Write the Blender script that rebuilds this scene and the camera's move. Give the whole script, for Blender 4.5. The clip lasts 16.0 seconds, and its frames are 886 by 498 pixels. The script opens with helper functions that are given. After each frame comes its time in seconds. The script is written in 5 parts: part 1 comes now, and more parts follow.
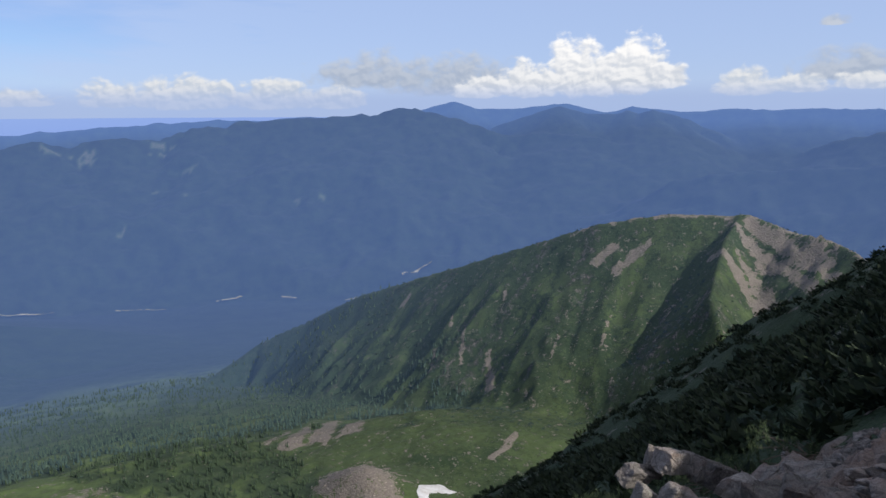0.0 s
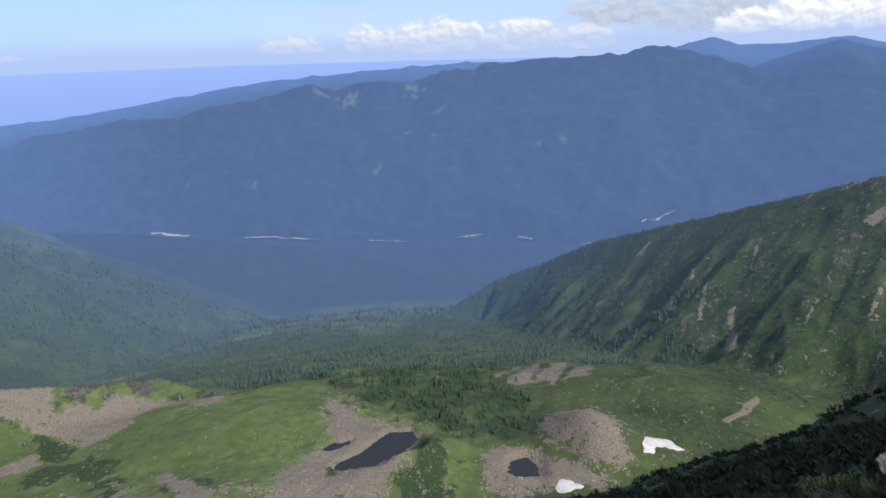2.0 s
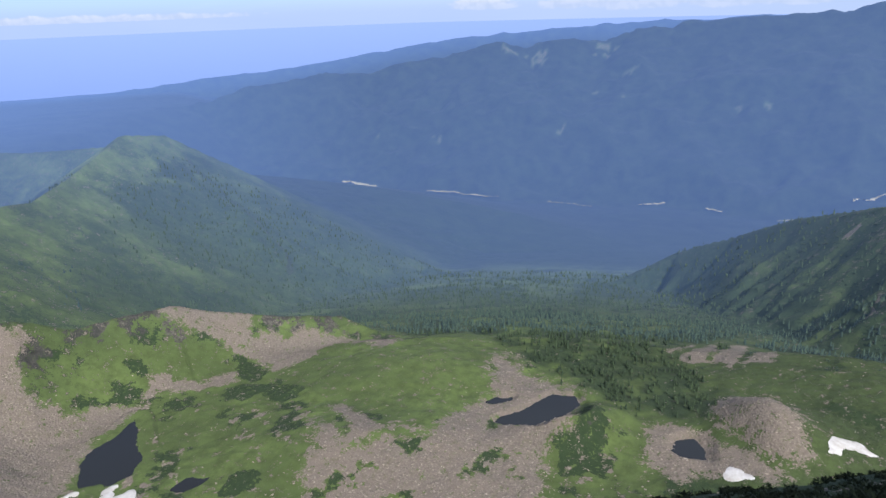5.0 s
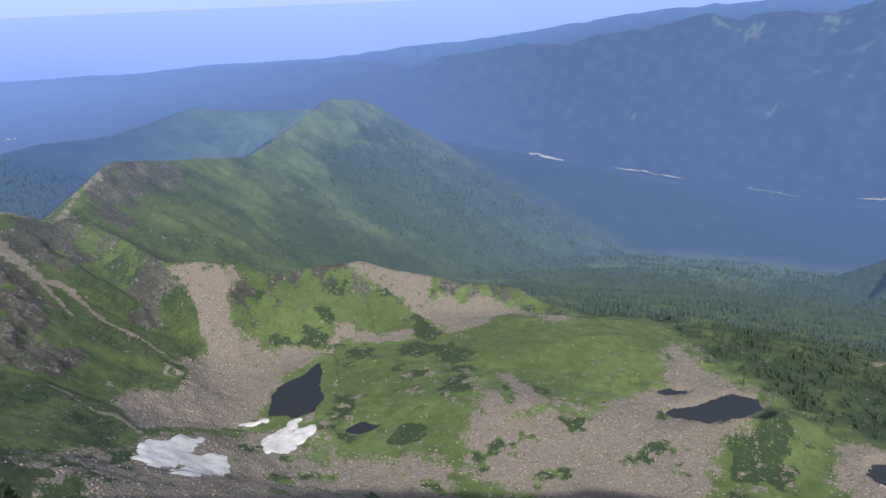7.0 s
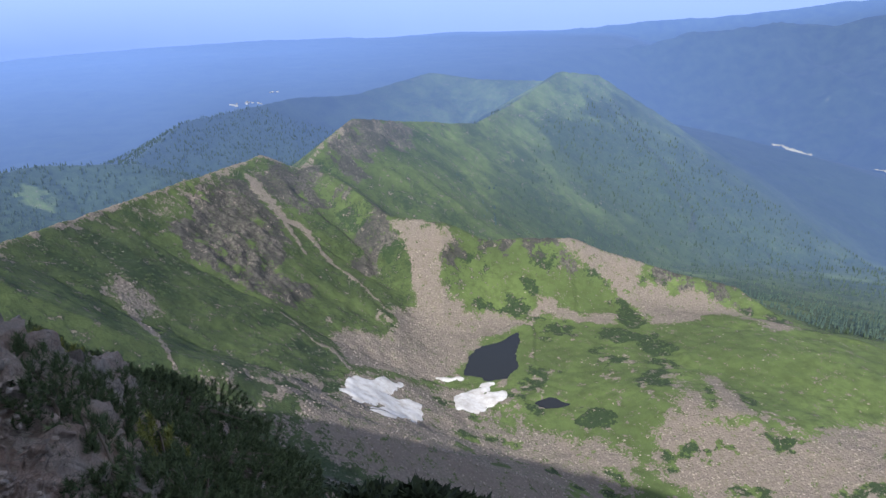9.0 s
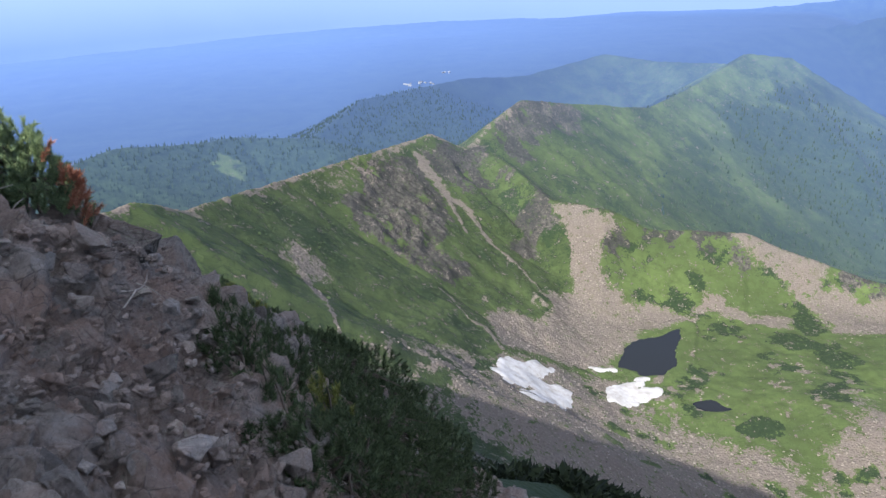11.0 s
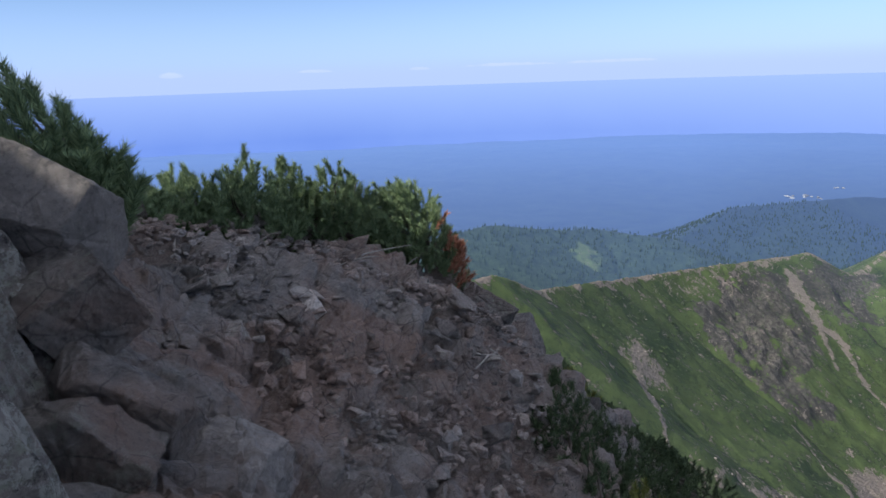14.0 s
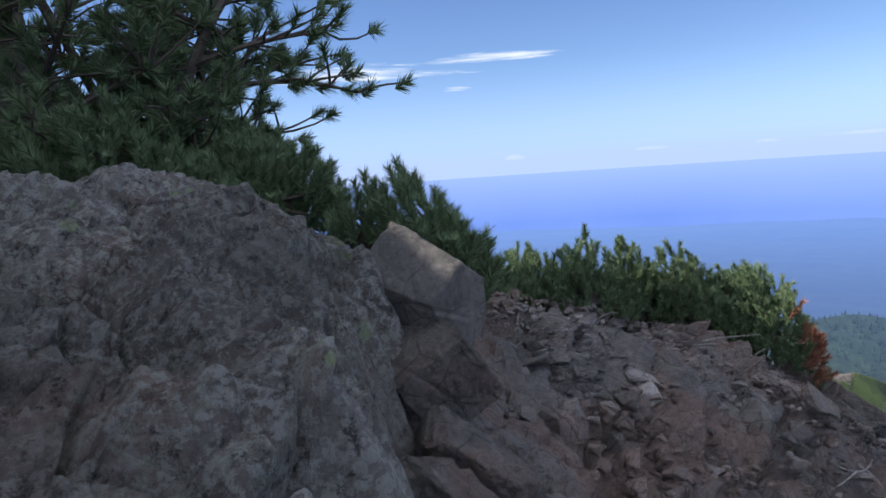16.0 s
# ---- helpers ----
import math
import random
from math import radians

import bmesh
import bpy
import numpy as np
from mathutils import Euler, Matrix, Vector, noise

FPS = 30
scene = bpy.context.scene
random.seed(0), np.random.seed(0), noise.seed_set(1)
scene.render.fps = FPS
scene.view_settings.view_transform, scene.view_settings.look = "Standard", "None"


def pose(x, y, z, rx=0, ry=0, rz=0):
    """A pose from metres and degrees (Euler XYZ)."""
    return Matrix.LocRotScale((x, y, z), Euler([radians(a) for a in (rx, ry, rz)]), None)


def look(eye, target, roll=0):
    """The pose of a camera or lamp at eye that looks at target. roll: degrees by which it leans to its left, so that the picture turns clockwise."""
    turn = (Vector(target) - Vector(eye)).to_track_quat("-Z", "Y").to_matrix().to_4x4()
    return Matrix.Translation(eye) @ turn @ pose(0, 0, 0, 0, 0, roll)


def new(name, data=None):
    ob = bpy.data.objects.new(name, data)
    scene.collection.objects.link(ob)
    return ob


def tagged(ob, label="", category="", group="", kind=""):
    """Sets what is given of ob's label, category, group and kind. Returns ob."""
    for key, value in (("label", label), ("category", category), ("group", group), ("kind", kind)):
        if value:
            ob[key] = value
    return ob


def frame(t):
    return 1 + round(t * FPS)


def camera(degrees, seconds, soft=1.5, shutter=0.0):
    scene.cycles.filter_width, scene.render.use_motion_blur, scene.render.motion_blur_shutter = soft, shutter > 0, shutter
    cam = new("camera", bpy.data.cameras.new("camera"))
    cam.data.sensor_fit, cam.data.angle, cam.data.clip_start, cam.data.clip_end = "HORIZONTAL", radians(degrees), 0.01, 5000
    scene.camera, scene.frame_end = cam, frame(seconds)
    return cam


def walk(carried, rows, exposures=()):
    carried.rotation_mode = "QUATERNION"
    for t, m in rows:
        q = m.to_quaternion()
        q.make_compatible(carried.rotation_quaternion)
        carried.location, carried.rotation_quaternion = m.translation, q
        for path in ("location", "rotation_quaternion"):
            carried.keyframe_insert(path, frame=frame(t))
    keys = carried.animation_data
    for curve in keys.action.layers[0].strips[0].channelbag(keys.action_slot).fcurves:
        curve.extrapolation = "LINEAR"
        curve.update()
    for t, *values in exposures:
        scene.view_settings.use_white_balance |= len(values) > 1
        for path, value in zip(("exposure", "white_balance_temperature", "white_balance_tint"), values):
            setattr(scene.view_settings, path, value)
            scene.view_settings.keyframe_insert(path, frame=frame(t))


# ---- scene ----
cam = camera(64.3, 16.0, soft=1.5)
EYE = 1.6
# seconds, eye in metres, turns in degrees
ROWS = [
    (0, 0, 0, 0, 78.2, 0.62, 0.26),
    (0.5, -0.002, -0.001, 0, 78.25, 0.61, 6.84),
    (1, -0.005, -0.002, 0, 77.08, 0.75, 11.57),
    (1.5, -0.007, -0.004, 0, 75.21, 1.76, 17.46),
    (2, -0.01, -0.006, 0, 74.02, 2.08, 19.53),
    (2.5, -0.014, -0.009, 0, 72.36, 2.25, 21.11),
    (3, -0.017, -0.013, -0, 71.66, 2.41, 22.5),
    (3.5, -0.022, -0.017, -0.001, 70.89, 2.6, 25.14),
    (6, -0.048, -0.045, -0.004, 71, 1.23, 41.46),
    (6.5, -0.054, -0.052, -0.005, 70.01, 1.28, 45.44),
    (7, -0.06, -0.06, -0.007, 69.7, 2.15, 49.78),
    (7.5, -0.066, -0.07, -0.008, 68.61, 2.14, 54.6),
    (8, -0.073, -0.08, -0.011, 68.87, 1.01, 59.01),
    (8.5, -0.079, -0.092, -0.013, 68.79, 1.04, 64.17),
    (11, -0.105, -0.151, -0.028, 67.25, 2.9, 81.61),
    (11.5, -0.106, -0.16, -0.032, 68.64, 2.73, 87.02),
    (12, -0.099, -0.171, -0.029, 69.71, 2.3, 90.69),
    (12.5, -0.082, -0.182, -0.026, 71.39, 2.37, 95.79),
    (13, -0.073, -0.179, -0.02, 73.32, 2.44, 100.88),
    (13.5, -0.055, -0.185, -0.011, 74.84, 1.63, 106.38),
    (14, -0.049, -0.19, -0.012, 76.14, 1.86, 111.12),
    (14.5, -0.042, -0.196, -0.007, 76.82, 2.02, 115.49),
    (15, -0.03, -0.199, -0.001, 78.29, 2.72, 121.42),
    (15.5, -0.011, -0.214, 0.015, 81.04, 4.72, 131.38),
    (16, 0.003, -0.225, 0.028, 83.6, 3.86, 137.49),
]
walk(cam, [(t, pose(x, y, EYE + z, rx, ry, rz)) for t, x, y, z, rx, ry, rz in ROWS],
     exposures=((0.0, 0.2), (1.0, 0.15), (1.5, 0.32), (3.5, 0.58), (7.0, 0.65), (8.5, 0.80), (11.0, 1.09), (12.5, 0.94), (13.0, 0.5), (13.5, 0.64), (14.5, 0.62), (16.0, 0.74)))

# ---- sky, sun ----
SUN_AZ, SUN_EL = 234.0, 39.0


def bearing(az, d=1.0):
    """x, y of a point d metres off in the direction az (degrees, counter-clockwise from +y)."""
    return -d * math.sin(radians(az)), d * math.cos(radians(az))


def nodes_of(tree):
    tree.nodes.clear()

    def add(kind, **values):
        n = tree.nodes.new(kind)
        for key, value in values.items():
            if key in n.inputs:
                n.inputs[key].default_value = value
            elif key == "operation":
                n.operation = value
            elif key == "data_type":
                n.data_type = value
            elif key == "blend_type":
                n.blend_type = value
            elif key == "interpolation_type":
                n.interpolation_type = value
            elif key == "feature":
                n.feature = value
            elif key == "attribute_name":
                n.attribute_name = value
            elif key == "sky_type":
                n.sky_type = value
            elif key == "sun_disc":
                n.sun_disc = value
            elif key == "sun_elevation":
                n.sun_elevation = value
            elif key == "sun_rotation":
                n.sun_rotation = value
            elif key == "altitude":
                n.altitude = value
            elif key == "air_density":
                n.air_density = value
            elif key == "dust_density":
                n.dust_density = value
            elif key == "ozone_density":
                n.ozone_density = value
            else:
                raise KeyError(key)
        return n
    return add, tree.links.new


world = bpy.data.worlds.new("sky")
scene.world = world
world.use_nodes = True
add, join = nodes_of(world.node_tree)
sky = add("ShaderNodeTexSky", sky_type="NISHITA", sun_disc=False, sun_elevation=radians(SUN_EL), sun_rotation=radians(-SUN_AZ), altitude=1900, air_density=1.0, dust_density=1.2, ozone_density=2.0)
coord = add("ShaderNodeTexCoord")
split = add("ShaderNodeSeparateXYZ")
join(coord.outputs["Generated"], split.inputs[0])
# thin veils of high cloud, stretched along the horizon
flat = add("ShaderNodeMapping")
flat.inputs["Scale"].default_value = (1.6, 1.6, 9.0)
join(coord.outputs["Generated"], flat.inputs[0])
veil = add("ShaderNodeTexNoise", Scale=1.7, Detail=7.0, Roughness=0.55, Distortion=0.5)
join(flat.outputs[0], veil.inputs["Vector"])
lean = add("ShaderNodeVectorMath", operation="DOT_PRODUCT")
join(coord.outputs["Generated"], lean.inputs[0])
lean.inputs[1].default_value = (*bearing(-40, 0.55), 0.0)
veil_sum = add("ShaderNodeMath", operation="ADD")
join(veil.outputs["Fac"], veil_sum.inputs[0])
join(lean.outputs["Value"], veil_sum.inputs[1])
veil_ramp = add("ShaderNodeMapRange", **{"From Min": 0.44, "From Max": 0.80, "To Min": 0.0, "To Max": 0.75})
join(veil_sum.outputs[0], veil_ramp.inputs["Value"])
# pale air towards the horizon
low = add("ShaderNodeMapRange", **{"From Min": -0.02, "From Max": 0.15, "To Min": 0.78, "To Max": 0.0}, interpolation_type="SMOOTHSTEP")
join(split.outputs["Z"], low.inputs["Value"])
both = add("ShaderNodeMath", operation="MAXIMUM")
join(veil_ramp.outputs[0], both.inputs[0])
join(low.outputs[0], both.inputs[1])
mix = add("ShaderNodeMix", data_type="RGBA")
join(both.outputs[0], mix.inputs["Factor"])
join(sky.outputs[0], mix.inputs["A"])
pale = add("ShaderNodeMix", data_type="RGBA")
join(veil_ramp.outputs[0], pale.inputs["Factor"])
pale.inputs["A"].default_value, pale.inputs["B"].default_value = (4.3, 5.6, 8.6, 1), (6.6, 7.2, 8.0, 1)
join(pale.outputs["Result"], mix.inputs["B"])
# bright thin haze overhead, out of view, added to lift the shaded ground
high = add("ShaderNodeMapRange", **{"From Min": 0.28, "From Max": 0.62, "To Min": 0.0, "To Max": 0.7}, interpolation_type="SMOOTHSTEP")
join(split.outputs["Z"], high.inputs["Value"])
crown = add("ShaderNodeMix", data_type="RGBA")
join(high.outputs[0], crown.inputs["Factor"])
join(mix.outputs["Result"], crown.inputs["A"])
crown.inputs["B"].default_value = (8.2, 7.6, 7.0, 1)
tinted = add("ShaderNodeMix", data_type="RGBA", blend_type="MULTIPLY")
tinted.inputs["Factor"].default_value = 1.0
join(crown.outputs["Result"], tinted.inputs["A"])
tinted.inputs["B"].default_value = (0.86, 0.97, 1.22, 1)


def reckon(op, *values):
    n = add("ShaderNodeMath", operation=op)
    for k, value in enumerate(values):
        if isinstance(value, (int, float)):
            n.inputs[k].default_value = value
        else:
            join(value, n.inputs[k])
    return n.outputs[0]


def ramp(value, lo, hi, a=0.0, b=1.0):
    n = add("ShaderNodeMapRange", **{"From Min": lo, "From Max": hi, "To Min": a, "To Max": b}, interpolation_type="SMOOTHSTEP")
    join(value, n.inputs["Value"])
    return n.outputs[0]


# heap clouds, by bearing and height above the horizon in degrees
sky_az = reckon("DEGREES", reckon("ARCTAN2", reckon("MULTIPLY", split.outputs["X"], -1.0), split.outputs["Y"]))
sky_el = reckon("DEGREES", reckon("ARCSINE", split.outputs["Z"]))
chart = add("ShaderNodeCombineXYZ")
join(sky_az, chart.inputs[0])
join(reckon("MULTIPLY", sky_el, 1.35), chart.inputs[1])
billow = add("ShaderNodeTexNoise", Scale=0.75, Detail=7.0, Roughness=0.52, Distortion=0.25)
join(chart.outputs[0], billow.inputs["Vector"])
shifted = add("ShaderNodeVectorMath", operation="ADD")
join(chart.outputs[0], shifted.inputs[0])
shifted.inputs[1].default_value = (-0.16, 0.30, 0.0)


def heap(az, foot, half, high):
    """How deep inside a heap cloud of that bearing, foot, half-width and height."""
    across = reckon("POWER", reckon("ABSOLUTE", reckon("DIVIDE", reckon("SUBTRACT", sky_az, az), half)), 2.0)
    up = reckon("DIVIDE", reckon("SUBTRACT", sky_el, foot), high)
    up = reckon("MAXIMUM", up, reckon("MULTIPLY", up, -4.0))
    return reckon("SUBTRACT", 1.0, reckon("ADD", across, reckon("POWER", up, 2.0)))


def heaps(*clouds):
    total = heap(*clouds[0])
    for c in clouds[1:]:
        total = reckon("MAXIMUM", total, heap(*c))
    depth = reckon("ADD", total, reckon("MULTIPLY", reckon("SUBTRACT", billow.outputs["Fac"], 0.54), 1.9))
    return depth


soft_low, soft_up = (add("ShaderNodeTexNoise", Scale=0.75, Detail=5.0, Roughness=0.50, Distortion=0.25) for _ in range(2))
join(chart.outputs[0], soft_low.inputs["Vector"])
join(shifted.outputs[0], soft_up.inputs["Vector"])
SHEEN = ramp(reckon("SUBTRACT", soft_low.outputs["Fac"], soft_up.outputs["Fac"]), -0.14, 0.12)
SHEEN = reckon("ADD", reckon("MULTIPLY", SHEEN, 0.55), ramp(sky_el, 0.9, 4.6, 0.0, 0.45))
LAYERS = (
    (heaps((5.5, 1.6, 6.0, 2.8), (-1.0, 1.0, 7.0, 3.2), (-29.0, 1.6, 4.5, 2.2), (-27.9, 5.0, 1.2, 0.7)), (4.3, 5.1, 6.6), (6.2, 6.8, 7.9), 0.8),
    (heaps((20.0, 0.1, 5.0, 2.3), (25.0, 0.2, 2.6, 1.9), (13.5, 0.0, 3.6, 2.2), (9.0, -0.1, 3.4, 1.7), (31.0, 0.2, 3.4, 1.1), (-22.5, 0.6, 2.6, 1.9), (-26.0, 0.6, 2.2, 1.3), (-31.0, 0.8, 3.4, 1.3), (62.0, 0.2, 14.0, 0.5)), (6.2, 6.9, 8.0), (10.6, 10.4, 10.1), 0.55),
    (heaps((-9.9, 1.2, 2.6, 4.3), (-14.6, 1.2, 2.7, 4.2), (-12.4, 1.0, 3.4, 3.3), (-6.5, 0.8, 3.2, 2.6), (-2.6, 0.6, 2.6, 1.6), (-17.0, 1.2, 1.8, 1.8)), (6.6, 7.1, 8.0), (11.6, 11.4, 11.2), 0.5),
    (heaps((98.0, 0.6, 3.6, 0.24), (113.0, 0.5, 1.0, 0.20), (121.0, 0.55, 1.6, 0.22), (131.5, 0.5, 1.1, 0.40), (106.0, 0.6, 4.2, 0.22)), (5.2, 6.4, 8.6), (5.8, 6.9, 8.9), 0.6),
)
colour = tinted.outputs["Result"]
for depth, shade, light, soft in LAYERS:
    tone = add("ShaderNodeMix", data_type="RGBA")
    join(SHEEN, tone.inputs["Factor"])
    tone.inputs["A"].default_value, tone.inputs["B"].default_value = (*shade, 1), (*light, 1)
    over = add("ShaderNodeMix", data_type="RGBA")
    join(ramp(depth, 0.0, soft), over.inputs["Factor"])
    join(colour, over.inputs["A"])
    join(tone.outputs["Result"], over.inputs["B"])
    colour = over.outputs["Result"]
# the feet of the clouds fade into the haze
over = add("ShaderNodeMix", data_type="RGBA")
join(ramp(sky_el, 0.0, 1.6, 0.75, 0.0), over.inputs["Factor"])
join(colour, over.inputs["A"])
over.inputs["B"].default_value = (4.2, 5.4, 8.4, 1)
colour = over.outputs["Result"]
# long streaks of high cloud
wisp = add("ShaderNodeTexNoise", Scale=0.16, Detail=6.0, Roughness=0.6, Distortion=0.6)
thin = add("ShaderNodeMapping")
thin.inputs["Rotation"].default_value, thin.inputs["Scale"].default_value = (0, 0, radians(3)), (1.0, 7.0, 1.0)
join(chart.outputs[0], thin.inputs[0])
join(thin.outputs[0], wisp.inputs["Vector"])
streaks = reckon("MAXIMUM", reckon("MAXIMUM", heap(133.0, 8.3, 7.5, 0.6), heap(143.0, 7.6, 9.0, 1.3)), heap(136.0, 6.2, 1.6, 0.4))
over = add("ShaderNodeMix", data_type="RGBA")
join(reckon("MULTIPLY", ramp(reckon("ADD", streaks, reckon("MULTIPLY", reckon("SUBTRACT", wisp.outputs["Fac"], 0.56), 3.6)), 0.0, 1.3), 0.75), over.inputs["Factor"])
join(colour, over.inputs["A"])
over.inputs["B"].default_value = (9.0, 9.3, 9.8, 1)
colour = over.outputs["Result"]
back = add("ShaderNodeBackground", Strength=0.078)
join(colour, back.inputs["Color"])
out = add("ShaderNodeOutputWorld")
join(back.outputs[0], out.inputs["Surface"])

sun_data = bpy.data.lights.new("sun", "SUN")
sun_data.energy, sun_data.angle, sun_data.color = 4.5, radians(0.6), (1.0, 0.95, 0.87)
sun = new("sun", sun_data)
sun_way = Vector((*bearing(SUN_AZ, math.cos(radians(SUN_EL))), math.sin(radians(SUN_EL))))
sun.matrix_world = look(sun_way * 300, (0, 0, 0))

# ---- the lie of the land ----
def lattice(ix, iy, seed):
    n = (ix * 374761393 + iy * 668265263 + seed * 974634599) & 0xFFFFFFFF
    n = ((n ^ (n >> 13)) * 1274126177) & 0xFFFFFFFF
    return ((n ^ (n >> 16)) & 0xFFFF) / 65535.0


def smooth_noise(x, y, seed=0):
    """Value noise from 0 to 1, cell size 1."""
    ix, iy = np.floor(x).astype(np.int64), np.floor(y).astype(np.int64)
    u, v = x - ix, y - iy
    u, v = u * u * u * (u * (u * 6 - 15) + 10), v * v * v * (v * (v * 6 - 15) + 10)
    a, b = lattice(ix, iy, seed), lattice(ix + 1, iy, seed)
    c, d = lattice(ix, iy + 1, seed), lattice(ix + 1, iy + 1, seed)
    return (a * (1 - u) + b * u) * (1 - v) + (c * (1 - u) + d * u) * v


def fbm(x, y, size, octaves=4, seed=0, rough=0.5):
    """Layered noise from -1 to 1 whose largest waves are size metres long."""
    total, amp, top = 0.0, 1.0, 0.0
    for k in range(octaves):
        s, c = math.sin(0.9 * k + 0.4), math.cos(0.9 * k + 0.4)
        total = total + amp * (2 * smooth_noise((x * c - y * s) / size + 17.3 * k, (x * s + y * c) / size - 9.1 * k, seed + k) - 1)
        top, amp, size = top + amp, amp * rough, size * 0.5
    return total / top


def ridged(x, y, size, octaves=4, seed=0):
    total, amp, top = 0.0, 1.0, 0.0
    for k in range(octaves):
        s, c = math.sin(0.7 * k + 0.2), math.cos(0.7 * k + 0.2)
        n = 1 - abs(2 * smooth_noise((x * c - y * s) / size + 5.7 * k, (x * s + y * c) / size + 3.3 * k, seed + k) - 1)
        total = total + amp * n
        top, amp, size = top + amp, amp * 0.55, size * 0.5
    return total / top


def spot(az, el, d):
    """A place by direction, degrees above the eye's level and level distance."""
    return (*bearing(az, d), EYE + d * math.tan(radians(el)))


def smax(a, b, k):
    h = np.clip(0.5 + 0.5 * (a - b) / k, 0, 1)
    return b + (a - b) * h + k * h * (1 - h)


def along(points, x, y, fall=None):
    """Level distance from a line of points, the height of the line there and the share of the way along it: of its nearest part or, with a fall in metres per metre, of the part whose side stands highest."""
    best, most = np.full(x.shape, 1e9), np.full(x.shape, -1e9)
    top, share = np.zeros(x.shape), np.zeros(x.shape)
    for k, (a, b) in enumerate(zip(points, points[1:])):
        dx, dy = b[0] - a[0], b[1] - a[1]
        s = np.clip(((x - a[0]) * dx + (y - a[1]) * dy) / (dx * dx + dy * dy), 0, 1)
        d = np.hypot(x - a[0] - s * dx, y - a[1] - s * dy)
        h = a[2] + s * (b[2] - a[2])
        rank = -d if fall is None else h - fall * d
        near = rank > most
        best, top, share, most = np.where(near, d, best), np.where(near, h, top), np.where(near, k + s, share), np.maximum(rank, most)
    return best, top, share


WEST_RIDGE = [spot(*p) for p in ((118, -17.5, 270), (112, -17, 300), (107.5, -16, 330), (103.6, -17.2, 380), (95.9, -16, 500), (86.8, -14.2, 640), (83.4, -13.4, 690), (80.2, -14.7, 720),
                                 (78.7, -13, 760), (75.9, -11, 850), (72, -11.4, 930), (65.8, -11.7, 1080), (63, -10.3, 1250), (59.3, -7.9, 1480), (56.2, -8.2, 1560))]
GREEN_SHOULDER = [spot(*p) for p in ((59.3, -7.9, 1480), (56.2, -8.2, 1560), (51.3, -11, 1600), (45.8, -14.4, 1600), (40.1, -18, 1550), (35.3, -20.6, 1450), (30.6, -22.6, 1300))]
RIM = [spot(*p) for p in ((80.2, -14.7, 720), (77.8, -15.4, 700), (73.5, -18.9, 640), (68.7, -19.6, 620), (65.3, -21, 620), (57.9, -20.8, 640), (53.9, -21.9, 640), (49.1, -23, 640), (44.4, -23.4, 650), (39.3, -25.9, 620))]
RIGHT_RIDGE = [spot(*p) for p in ((-48, -9, 500), (-38, -10.5, 600), (-33, -12, 680), (-29.8, -10.3, 740), (-26.2, -9.5, 780), (-23.5, -8.5, 800), (-17.5, -8.7, 800), (-12.4, -9.6, 810), (-6.3, -11.6, 850), (0.1, -13.5, 930),
                                  (7.3, -15.3, 1080), (11.1, -16.9, 1180), (15.6, -18.5, 1250), (20.4, -21.1, 1250), (25.4, -22.8, 1200))]
# hidden ridge, added so that its shadow falls on the cirque floor
SHADOW_SHOULDER = [spot(*p) for p in ((172, -15.5, 170), (150, -14, 160), (138, -12.8, 155), (126, -12.7, 165), (122, -12.5, 200), (118.5, -15.5, 265))]
WOODED_HILLS = [spot(*p) for p in ((125, -13.5, 800), (111.7, -12.9, 900), (107.7, -12, 950), (102.6, -12.4, 1000), (98.8, -12.3, 1050), (92.7, -13, 1050))]
BACK_HILLS = [spot(*p) for p in ((93, -13, 1150), (88.8, -10.4, 1350), (80.4, -9.2, 1600), (75.5, -9.2, 1700), (69.5, -7.7, 1900), (65.9, -8.3, 1900), (60, -8.5, 1800))]
FRONT_RANGE = [spot(*p) for p in ((66, -8.8, 3650), (58.3, -6.9, 3850), (53.8, -6.0, 3950), (49.5, -4.9, 4000), (45.3, -4.5, 4050), (43.7, -4.1, 4100), (40.4, -4.4, 4100), (37.8, -3.7, 4100), (33.4, -3.1, 4150), (29.8, -2.4, 4150), (28.1, -2.8, 4180), (25.6, -2.3, 4200), (22, -2.5, 4250), (19.6, -1.6, 4300), (17.2, -1.8, 4300), (16.4, -1.3, 4350), (6.3, -0.9, 4350), (3.1, -0.3, 4400),
                                  (-1, -1.3, 4350), (-4.5, -2.6, 4300), (-8, -2.4, 4300), (-12, -2.8, 4250), (-18, -4.3, 4200), (-23, -5.4, 4100))]
MID_RANGE = [spot(*p) for p in ((-4, -1.8, 4600), (-7, -0.9, 4600), (-8.9, -0.35, 4600), (-11.1, -0.95, 4600), (-13.2, -1.0, 4600), (-14.1, -0.7, 4600), (-15, -1.0, 4600), (-16, -0.7, 4600), (-17.9, -1.2, 4600), (-21, -2.5, 4560), (-25, -4.5, 4500))]
EAST_RIB = [spot(*p) for p in ((-22.8, -8.7, 795), (-21.9, -10.3, 745), (-21.4, -12.9, 695), (-21.1, -14.8, 650), (-22, -17.5, 610))]
EAST_SPUR = [spot(*p) for p in ((-18, -6.0, 3500), (-22, -5.2, 3500), (-26, -5, 3500), (-33, -4.4, 3400), (-45, -4, 3300))]
EAST_FAR = [spot(*p) for p in ((-25, -4.4, 4450), (-28, -3.2, 4400), (-31, -2.3, 4350), (-45, -2, 4300))]
